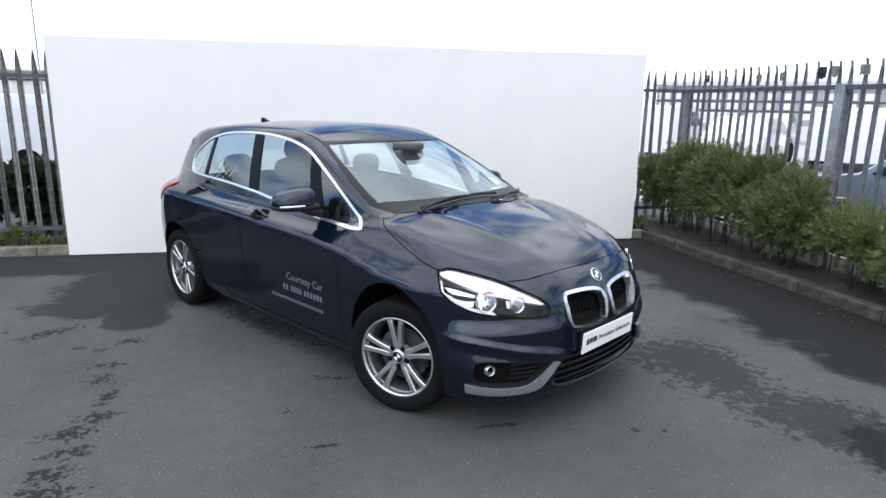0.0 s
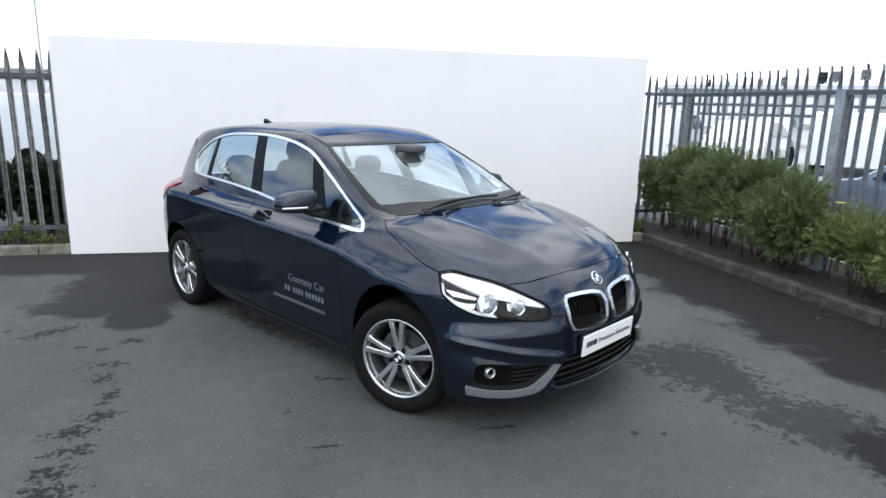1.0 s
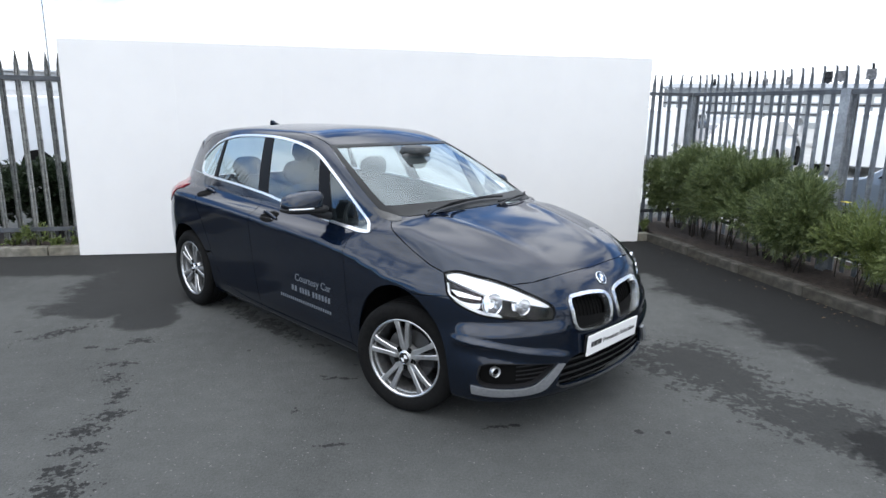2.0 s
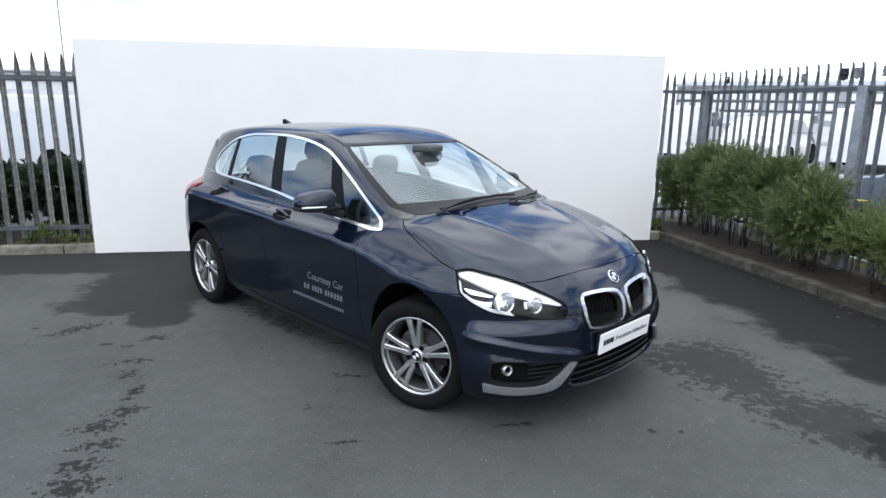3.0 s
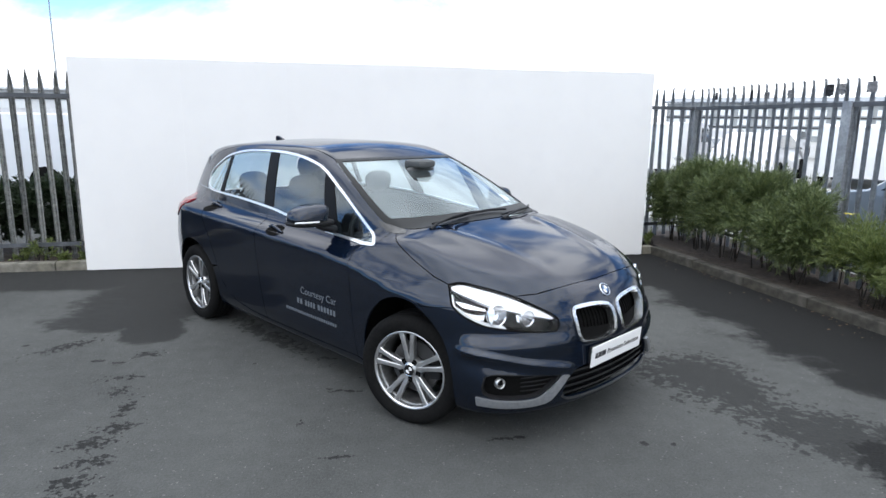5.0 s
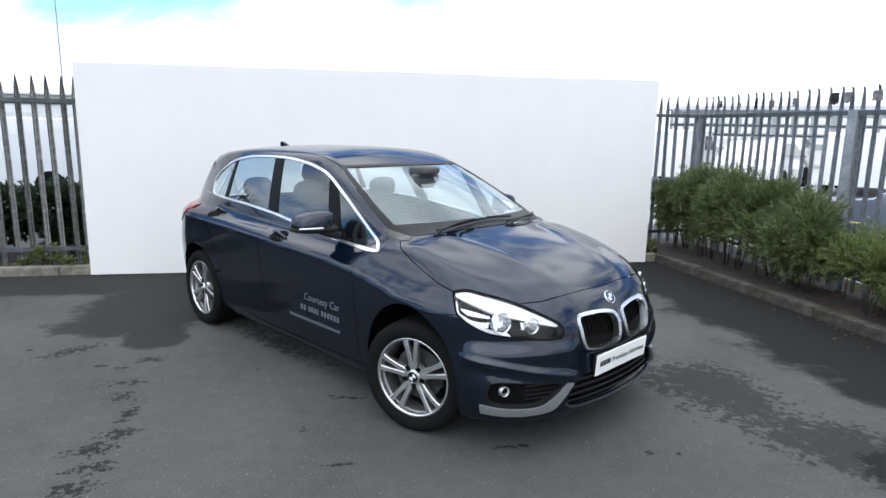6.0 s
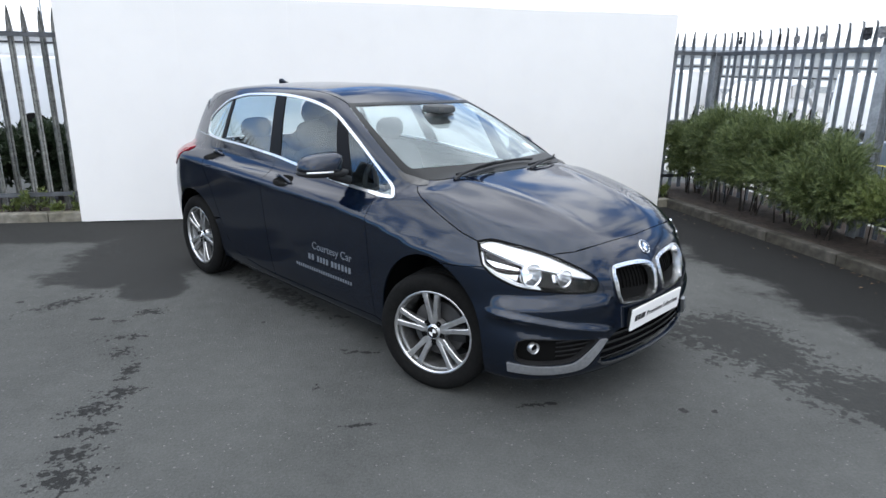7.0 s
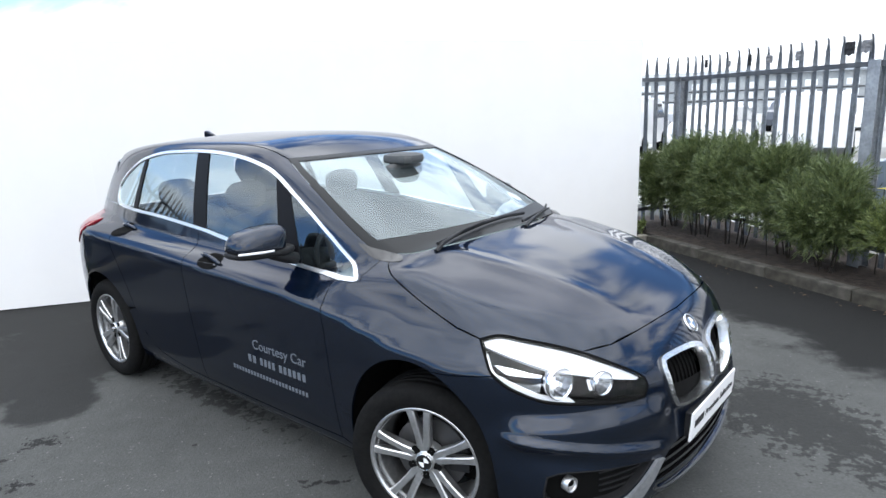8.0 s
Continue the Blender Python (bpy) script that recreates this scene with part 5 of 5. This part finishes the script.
prism(bm, [(0.50, 0.62), (0.62, 0.90), (0.78, 0.985), (0.98, 1.005), (1.04, 0.96), (1.02, 0.6)], -0.68, 0.68, "y")
bmesh.ops.bevel(bm, geom=bm.edges[:], offset=0.03, segments=3, affect="EDGES")
part("dashboard", bm, dash_grey, CAR, smooth=True)


def seat(x, y, wide=0.5, rest=True):
    bm = bmesh.new()
    blob(bm, (x + 0.22, y, 0.56), (0.28, wide / 2, 0.10), 3.2, 20)
    s_ = part("seat", bm, trim_grey, CAR, "grey cloth seat with headrest", smooth=True)
    bm = bmesh.new()
    blob(bm, (0, 0, 0.27), (0.075, wide / 2, 0.29), 3.2, 22, pose(x - 0.02, y, 0.55, 0, -16, 0))
    part("backrest", bm, trim_grey, s_, smooth=True)
    if rest:
        bm = bmesh.new()
        blob(bm, (-0.21, 0, 0.0), (0.05, 0.13, 0.085), 2.8, 18, pose(x, y, 1.185 if wide < 0.52 else 1.16, 0, 0, 0))
        part("headrest", bm, trim_grey, s_, smooth=True)


for y in (-0.37, 0.37):
    seat(-0.22, y)
    seat(-1.02, y, 0.55)
bm = bmesh.new()
rows = []
for k in range(32):
    a_ = 2 * math.pi * k / 32
    rows.append(Vector((0.0, 0.185 * math.cos(a_), 0.185 * math.sin(a_))))
m = pose(0.42, -0.37, 0.90, 0, -24, 0)
tube(bm, [m @ p for p in rows + rows[:1]], 0.016, 8)
for a_ in (0, 180, 270):
    tube(bm, [m @ Vector((0, 0, 0)), m @ Vector((0.01, 0.185 * math.cos(radians(a_)), 0.185 * math.sin(radians(a_))))], 0.02, 6)
tube(bm, [m @ Vector((-0.02, 0, 0)), m @ Vector((0.25, 0, 0))], 0.05, 10)
part("steering_wheel", bm, black_plastic, CAR, smooth=True)
bm = bmesh.new()
blob(bm, (0.50, 0.0, 1.335), (0.028, 0.130, 0.042), 4.5, 22, squash=lambda c: setattr(c, "z", c.z * (1 - 0.9 * abs(c.y))))
mir_ = part("interior_mirror", bm, trim_dark, CAR, smooth=True)
bm = bmesh.new()
blob(bm, (0.50, 0, 1.395), (0.10, 0.085, 0.030), 4, 18)
part("mirror_stalk", bm, trim_dark, mir_)


# ---- shrubs ----
def leaf_material(name, a, b):
    m = base(name, a, 0.45)
    t = m.node_tree
    n, l, p = t.nodes, t.links, t.nodes["Principled BSDF"]
    geo, ra = n.new("ShaderNodeNewGeometry"), n.new("ShaderNodeValToRGB")
    ra.color_ramp.elements[0].color, ra.color_ramp.elements[1].color = (*a, 1), (*b, 1)
    l.new(geo.outputs["Random Per Island"], ra.inputs["Fac"])
    l.new(ra.outputs["Color"], p.inputs["Base Color"])
    out, tr, mx = n["Material Output"], n.new("ShaderNodeBsdfTranslucent"), n.new("ShaderNodeMixShader")
    l.new(ra.outputs["Color"], tr.inputs["Color"])
    mx.inputs["Fac"].default_value = 0.2
    l.new(p.outputs["BSDF"], mx.inputs[1])
    l.new(tr.outputs["BSDF"], mx.inputs[2])
    l.new(mx.outputs["Shader"], out.inputs["Surface"])
    return m


green = leaf_material("shrub leaf", (0.026, 0.047, 0.018), (0.19, 0.235, 0.09))
fresh = leaf_material("light shrub leaf", (0.055, 0.085, 0.024), (0.20, 0.24, 0.075))
deep = leaf_material("dark hedge leaf", (0.012, 0.026, 0.012), (0.04, 0.06, 0.028))
bark = grain(base("shrub bark", (0.07, 0.05, 0.035), 0.9), 30, ((0.014, 0.011, 0.009), (0.034, 0.027, 0.021)), bump=0.4)


def foliage(rng, tips, roots, per, length, width):
    """Narrow leaves set along shoots that run from roots to tips."""
    n = len(tips)
    d = tips - roots
    ln = np.linalg.norm(d, axis=1)[:, None]
    d = d / ln
    t = 1 - rng.random((n, per)) ** 1.4 * 0.75
    c = roots[:, None] + (d * ln)[:, None] * t[..., None]
    c = c + np.array([0, 0, -0.06]) * ((1 - t) ** 2)[..., None]
    a = rng.normal(size=(n, per, 3))
    side = a - (a * d[:, None]).sum(-1)[..., None] * d[:, None]
    side /= np.linalg.norm(side, axis=-1)[..., None]
    way = d[:, None] * 1.0 + side * 0.6 + np.array([0, 0, 0.04])
    way /= np.linalg.norm(way, axis=-1)[..., None]
    across = np.cross(way, rng.normal(size=(n, per, 3)))
    across /= np.linalg.norm(across, axis=-1)[..., None]
    size = length * (0.6 + 0.7 * rng.random((n, per)))[..., None]
    wide = width * (0.7 + 0.6 * rng.random((n, per)))[..., None]
    v = np.stack([c, c + way * size * 0.5 + across * wide, c + way * size, c + way * size * 0.5 - across * wide], 2).reshape(-1, 3)
    k = np.arange(len(v) // 4)[:, None] * 4
    return v, np.concatenate([k, k + 1, k + 2, k + 3], 1)


def shrub(x, y, wide, deep_, tall, seed, leaf, shoots=520, per=16, low=0.30, lean=(0, 0), length=0.055, width=0.0042, name="shrub", label="", group="shrubs in the bed"):
    rng = np.random.default_rng(seed)
    th = thing(name, pose(x, y, 0.07), label, "shrub", group)
    # the crown is a heap of rounded tufts, fuller above and drawn in below
    tufts = max(5, shoots // 70)
    u = rng.normal(size=(tufts, 3))
    u /= np.linalg.norm(u, axis=1)[:, None]
    u[:, 2] = np.where(u[:, 2] < -0.75, -u[:, 2], u[:, 2])
    u = u * np.stack([1 + 0.4 * np.minimum(u[:, 2], 0), 1 + 0.4 * np.minimum(u[:, 2], 0), np.ones(tufts)], 1)
    mid = (tall + low) / 2
    core = u * (0.52 + 0.28 * rng.random(tufts))[:, None] * (wide, deep_, (tall - low) / 2) + (lean[0], lean[1], mid)
    which = rng.integers(0, tufts, shoots)
    way = rng.normal(size=(shoots, 3))
    way = way / np.linalg.norm(way, axis=1)[:, None] + u[which] * 0.55 + (0, 0, 0.30)
    way /= np.linalg.norm(way, axis=1)[:, None]
    reach = (0.40 + 0.28 * rng.random(tufts))[which] * (0.7 + 0.45 * rng.random(shoots)) * min(wide, deep_)
    tips = core[which] + way * reach[:, None]
    tips[:, 2] = np.maximum(tips[:, 2], 0.03)
    stretch = rng.random(shoots) < 0.06
    tips[stretch] += way[stretch] * 0.07 + np.array([0, 0, 0.03])
    roots = core[which] * (0.9, 0.9, 0.94) - way * 0.04 + rng.normal(size=(shoots, 3)) * 0.02
    v, f = foliage(rng, tips, roots, per, length, width)
    me = bpy.data.meshes.new("foliage")
    me.from_pydata(v.tolist(), [], f.tolist())
    me.materials.append(leaf)
    fo = new("foliage", me)
    fo.parent = th
    bm = bmesh.new()
    for k in range(8):
        a = rng.random() * 6.28
        top = Vector((0.3 * wide * math.cos(a + 0.4), 0.3 * deep_ * math.sin(a + 0.4), low + 0.45 * (tall - low)))
        b = Vector((0.22 * wide * math.cos(a), 0.22 * deep_ * math.sin(a), -0.06))
        q = b.lerp(top, 0.5) + Vector(rng.normal(size=3) * 0.03)
        tube(bm, [b, q, top], [0.009, 0.006, 0.003], 5)
    tagged(part("branchwork", bm, bark, th), kind="stuff")
    return th


spread = "feathery dark green shrub with narrow leaves in the planting bed"
for i, (x, y, wide, deep_, tall) in enumerate(((4.50, 3.10, 0.36, 0.44, 0.98), (4.48, 2.50, 0.40, 0.50, 1.12), (4.46, 1.88, 0.42, 0.48, 1.12), (4.48, 1.30, 0.42, 0.47, 1.02), (4.50, 0.74, 0.42, 0.46, 0.92))):
    shrub(x, y, wide, deep_, tall, i + 1, green, shoots=1600, per=34, label=spread, low=0.20, length=0.062, width=0.0030)
for i, (x, y, wide, deep_, tall) in enumerate(((4.50, -0.16, 0.40, 0.40, 0.63), (4.55, -0.88, 0.42, 0.46, 0.70), (4.62, -1.65, 0.4, 0.46, 0.8), (4.66, -2.5, 0.4, 0.5, 0.8))):
    shrub(x, y, wide, deep_, tall, i + 21, fresh, shoots=1000, per=32, length=0.055, width=0.0032, label="lighter green low shrub with narrow leaves in the bed", low=0.16)

# hedge and weeds behind the fence
# from the third on tall and out of view, added to darken window reflections
for i in range(6):
    shrub(-3.6 - 0.85 * i, 3.55 - 0.05 * i, 0.55, 0.38, (0.92 if i < 2 else 1.75) + 0.06 * math.sin(3 * i), 41 + i, deep, shoots=1500, per=24, low=0.0, length=0.05, width=0.011, name="hedge_plant", label="dark hedge plant behind the fence, taller where out of view", group="hedge behind the fence")
# unseen row far out on the left, added to darken the flank's reflection
for i in range(9):
    shrub(-23.5 - 0.2 * (i % 2), 8.4 - 1.5 * i, 0.8, 0.95, 1.75 + 0.25 * math.sin(2.1 * i), 81 + i, deep, shoots=520, per=16, low=0.05, length=0.10, width=0.024, name="hedge_plant", label="tall dark hedge plant added out of view for the car's reflections", group="hedge behind the fence")
for i, (x, y, s) in enumerate(((-3.52, 2.80, 0.16), (-3.30, 2.79, 0.09), (-3.75, 2.81, 0.10), (-4.1, 2.80, 0.12), (3.95, 2.85, 0.10), (-3.12, 2.78, 0.07))):
    shrub(x, y, s, s * 0.7, s * 1.5, 61 + i, fresh, shoots=60, per=10, low=0.02, length=0.035, width=0.006, name="weed", label="small green weed at the foot of the fence", group="weeds")

# fallen leaves and grit by the kerb
dead = base("dead leaf", (0.11, 0.07, 0.045), 0.8)
rng = np.random.default_rng(5)
vs, fs = [], []
for k in range(170):
    y = rng.uniform(-3.5, 2.4)
    x = 4.13 - (y + 0.76) * 0.0858 - abs(rng.normal()) * 0.16 - 0.02 if rng.random() < 0.55 else rng.uniform(4.3, 4.85)
    z = 0.004 if x < 4.15 - (y + 0.76) * 0.0858 else 0.105
    a, s_ = rng.uniform(0, 6.28), rng.uniform(0.008, 0.026)
    c, s2 = math.cos(a), math.sin(a)
    k0 = len(vs)
    for dx, dy, dz in ((-1, 0, 0), (0, -0.45, 0.25), (1, 0, 0.1), (0, 0.45, 0.3)):
        vs.append((x + s_ * (dx * c - dy * s2), y + s_ * (dx * s2 + dy * c), z + s_ * dz))
    fs.append((k0, k0 + 1, k0 + 2, k0 + 3))
me = bpy.data.meshes.new("leaf_litter")
me.from_pydata(vs, [], fs)
me.materials.append(dead)
tagged(new("leaf_litter", me), "small brown fallen leaves along the kerb", "leaf litter", kind="stuff")

# a weed in flower by the fence
petal = grain(base("yellow petal", (0.6, 0.5, 0.05), 0.6), 60, ((0.50, 0.42, 0.03), (0.72, 0.62, 0.08)))
flower = thing("flowering_weed", pose(4.74, 0.46, 0.07), "tall weed with a flat yellow flower head by the fence", "weed", "weeds")
bm = bmesh.new()
tube(bm, [(0, 0, -0.02), (0.02, 0.01, 0.35), (0, 0, 0.76)], [0.006, 0.005, 0.004], 6)
part("stem", bm, bark, flower)
rng = np.random.default_rng(9)
for k in range(9):
    a, r = k * 2.4, 0.018 * math.sqrt(k)
    bm = bmesh.new()
    c = Vector((r * math.cos(a), r * math.sin(a), 0.77 + 0.006 * rng.random() - 1.5 * r * r))
    mid = bm.verts.new(c)
    edge = [bm.verts.new(c + Vector((0.019 * (1 if i % 2 else 0.6) * math.cos(i * math.pi / 6), 0.019 * (1 if i % 2 else 0.6) * math.sin(i * math.pi / 6), -0.004))) for i in range(12)]
    for i in range(12):
        bm.faces.new((mid, edge[i], edge[(i + 1) % 12]))
    part("flower_head", bm, petal, flower)

# scraps of plastic caught on the fence's points
grey_scrap = grain(base("grey plastic scrap", (0.3, 0.3, 0.31), 0.6), 20, ((0.22, 0.22, 0.23), (0.4, 0.4, 0.41)))
dark_scrap = grain(base("dark plastic scrap", (0.03, 0.03, 0.035), 0.5), 20, ((0.02, 0.02, 0.024), (0.05, 0.05, 0.055)))
for y, z, w_, h_, mat in ((3.02, 2.02, 0.06, 0.09, dark_scrap), (2.62, 2.0, 0.05, 0.07, grey_scrap), (2.30, 1.99, 0.05, 0.12, dark_scrap), (2.02, 2.0, 0.10, 0.08, grey_scrap), (1.62, 2.0, 0.11, 0.09, grey_scrap), (1.05, 2.0, 0.11, 0.12, dark_scrap), (0.88, 2.01, 0.10, 0.11, grey_scrap), (0.52, 2.02, 0.12, 0.10, grey_scrap)):
    bm = bmesh.new()
    n = 6
    rows = [[bm.verts.new((0.012 * noise.noise((i * 0.7, j * 0.9, y)) - 0.012, w_ * (i / n - 0.5), h_ * (j / n) + 0.02 * noise.noise((i * 0.5, y, j)) * (1 if j == 0 else 0))) for j in range(n + 1)] for i in range(n + 1)]
    for i in range(n):
        for j in range(n):
            bm.faces.new((rows[i][j], rows[i + 1][j], rows[i + 1][j + 1], rows[i][j + 1]))
    bmesh.ops.solidify(bm, geom=bm.faces[:], thickness=0.002)
    sc = part("plastic_scrap", bm, mat)
    sc.location = (FENCE_X - 0.005, y, z)
    tagged(sc, "dark scrap of plastic caught on the fence points" if mat is dark_scrap else "grey scrap of plastic caught on the fence points", "plastic scrap", "scraps on the fence")


# ---- beyond the fence ----
def parked_car(m, colour, van=False):
    """A car of the yard next door, seen through the fence: body, windows and wheels."""
    body_mat = base("parked car paint", colour, 0.3, 0.2, 0.8)
    th = thing("parked_van" if van else "parked_car", m, ("white" if min(colour) > 0.5 else "blue-grey" if colour[2] > 1.2 * colour[0] and min(colour) > 0.1 else "silver" if min(colour) > 0.25 else "dark") + (" van" if van else " car") + " parked beyond the fence", "van" if van else "car", "vehicles beyond the fence")
    if van:
        side = [(-2.3, 0.33), (-2.35, 0.9), (-2.3, 1.66), (-2.1, 1.74), (0.7, 1.74), (1.0, 1.66), (1.55, 1.10), (2.2, 0.95), (2.3, 0.7), (2.3, 0.33)]
        win = [(0.2, 1.10), (0.2, 1.55), (0.9, 1.55), (1.33, 1.10)]
    else:
        side = [(-2.05, 0.32), (-2.12, 0.6), (-2.05, 0.95), (-1.75, 1.05), (-1.35, 1.38), (-0.8, 1.46), (0.1, 1.44), (0.45, 1.32), (1.0, 0.98), (1.8, 0.85), (2.08, 0.65), (2.1, 0.32)]
        win = [(-1.45, 1.03), (-1.15, 1.36), (-0.7, 1.40), (0.05, 1.38), (0.35, 1.28), (0.78, 0.99)]
    bm = bmesh.new()
    rows = []
    for y, k in ((-0.88, 0.0), (-0.84, 1.0), (-0.6, 1.0), (0.6, 1.0), (0.84, 1.0), (0.88, 0.0)):
        row = []
        for x, z in side:
            tuck = 0.18 * max(0, (z - 0.95) / 0.5) if not van else 0.06 * max(0, (z - 1.0))
            s_ = 1 - tuck
            row.append(bm.verts.new((x * (0.985 if k == 0 else 1), y * s_, z - (0.025 if k == 0 and z > 0.9 else 0))))
        rows.append(row)
    for a, b in zip(rows, rows[1:]):
        for i in range(len(side)):
            j = (i + 1) % len(side)
            bm.faces.new((a[i], a[j], b[j], b[i]))
    bm.faces.new(rows[0])
    bm.faces.new(rows[-1][::-1])
    bmesh.ops.recalc_face_normals(bm, faces=bm.faces[:])
    part("body", bm, body_mat, th)
    for sgn in (-1, 1):
        bm = bmesh.new()
        a = [bm.verts.new((x, sgn * ((0.893 - (0.16 * max(0, (z - 0.95) / 0.5) * 0.88 if not van else 0.053 * (z - 1.0)))), z)) for x, z in win]
        bm.faces.new(a if sgn < 0 else a[::-1])
        r = bmesh.ops.extrude_face_region(bm, geom=bm.faces[:])
        bmesh.ops.translate(bm, vec=(0, -sgn * 0.03, 0), verts=[q for q in r["geom"] if isinstance(q, bmesh.types.BMVert)])
        part("side_window", bm, black_gloss, th)
    bm = bmesh.new()
    x0, z0, x1, z1 = (1.08, 1.60, 1.52, 1.14) if van else (0.50, 1.29, 0.97, 1.01)
    v = [bm.verts.new(q) for q in ((x0 + 0.012, -0.66, z0), (x0 + 0.012, 0.66, z0), (x1 + 0.012, 0.74, z1), (x1 + 0.012, -0.74, z1))]
    bm.faces.new(v)
    part("windscreen", bm, black_gloss, th)
    for x in (-1.3, 1.3):
        for sgn in (-1, 1):
            bm = bmesh.new()
            lathe(bm, [(0.001, -0.10), (0.2, -0.10), (0.22, -0.11), (0.30, -0.11), (0.32, -0.09), (0.32, 0.09), (0.30, 0.1)], 20, "y")
            wv = part("wheel", bm, rubber, th)
            wv.matrix_basis = pose(x, sgn * 0.80, 0.32, 0, 0, 0 if sgn < 0 else 180)
    return th


rnd = random.Random(8)
tones = [(0.86, 0.86, 0.86), (0.75, 0.76, 0.78), (0.45, 0.46, 0.48), (0.86, 0.86, 0.87), (0.05, 0.06, 0.08), (0.3, 0.31, 0.33), (0.82, 0.82, 0.82)]
for k in range(9):
    parked_car(pose(9.2 + 2.55 * k * 0.78, 16.6 - 2.55 * k * 0.72, 0, 0, 0, 40 + rnd.uniform(-3, 3)), tones[(0, 6, 3, 1, 0, 6, 3, 4, 0)[k]], van=k in (0, 1, 3, 4, 6))
for k in range(10):
    parked_car(pose(19 + 2.7 * k * 0.75, 28 - 2.7 * k * 0.72, 0, 0, 0, 42 + rnd.uniform(-3, 3)), tones[(k * 3 + 2) % 7])
parked_car(pose(-7.4, 10.8, 0, 0, 0, 177), (0.70, 0.73, 0.78), van=True)
parked_car(pose(6.65, 0.37, 0, 0, 0, 90), (0.24, 0.29, 0.36))

clad = grain(base("grey green cladding", (0.22, 0.25, 0.25), 0.6), 0.6, ((0.30, 0.32, 0.33), (0.38, 0.40, 0.41)), second=(5, 0.3, 0.6, (0.85, 0.85, 0.85)))
brick = grain(base("pale plaster", (0.5, 0.47, 0.43), 0.8), 0.7, ((0.42, 0.40, 0.37), (0.55, 0.52, 0.48)))


# pale base colour stands in for the sky mirrored in the far panes
bright_pane = base("pane with painted sky reflection", (0.80, 0.83, 0.85), 0.2)


def depot(m, ln, tall, wall_mat, bays, rows_=(0.6, 1.6, 2.6), label="long low grey-green depot building beyond the yard", roof_mat=None):
    """A long low building with a band of windows under a shallow roof."""
    th = thing("depot", m, label, "building", "far buildings")
    bm = bmesh.new()
    box(bm, (0, 0, 0), (ln, 14, tall))
    part("wall", bm, wall_mat, th)
    bm = bmesh.new()
    prism(bm, [(-0.5, tall), (7, tall + 0.6), (14.5, tall), (14.5, tall + 0.15), (7, tall + 0.8), (-0.5, tall + 0.15)], -0.4, ln + 0.4, "x")
    part("roof", bm, roof_mat or steel, th)
    wbm = bmesh.new()
    box(wbm, (0, -0.05, 0), (ln / bays * 0.62, 0.03, 0.62))
    wm = mesh_of("window", wbm)
    wm.materials.append(bright_pane)
    for k in range(bays):
        for z in rows_:
            wd = part("window", wm, bright_pane, th)
            wd.location = (ln * (k + 0.19) / bays, 0, z)
    for z in rows_[:2]:
        bm = bmesh.new()
        box(bm, (0, -0.12, z + 0.72), (ln, -0.002, z + 0.86))
        part("ledge", bm, dark_scrap, th)
    bm = bmesh.new()
    box(bm, (0, -0.09, tall - 0.28), (ln, -0.002, tall - 0.06))
    part("gutter", bm, wall_mat, th)
    return th


depot(pose(38, 62, 0, 0, 0, -42), 60, 3.9, clad, 34)
depot(pose(75, 20, 0, 0, 0, -75), 50, 4.0, brick, 16)
pale_clad = grain(base("white cladding", (0.75, 0.77, 0.79), 0.6), 0.6, ((0.70, 0.72, 0.75), (0.80, 0.81, 0.83)), second=(5, 0.3, 0.6, (0.9, 0.9, 0.9)))
depot(pose(-80, 42, 0, 0, 0, 8), 84, 3.6, pale_clad, 17, (2.2,), "long low white depot building far behind the fence", pale_clad)
bm = bmesh.new()
tube(bm, [(0, 0, 0), (0, 0, 5), (0, 0, 10.5)], [0.03, 0.02, 0.012], 8)
tube(bm, [(0, 0, 10.45), (0.7, 0, 10.7), (1.4, 0, 10.75)], [0.012, 0.012, 0.03], 8)
lp = part("street_lamp", bm, steel)
lp.location = (-9.2, 19.5, 0)
tagged(lp, "thin grey street lamp column far behind the fence", "street lamp")
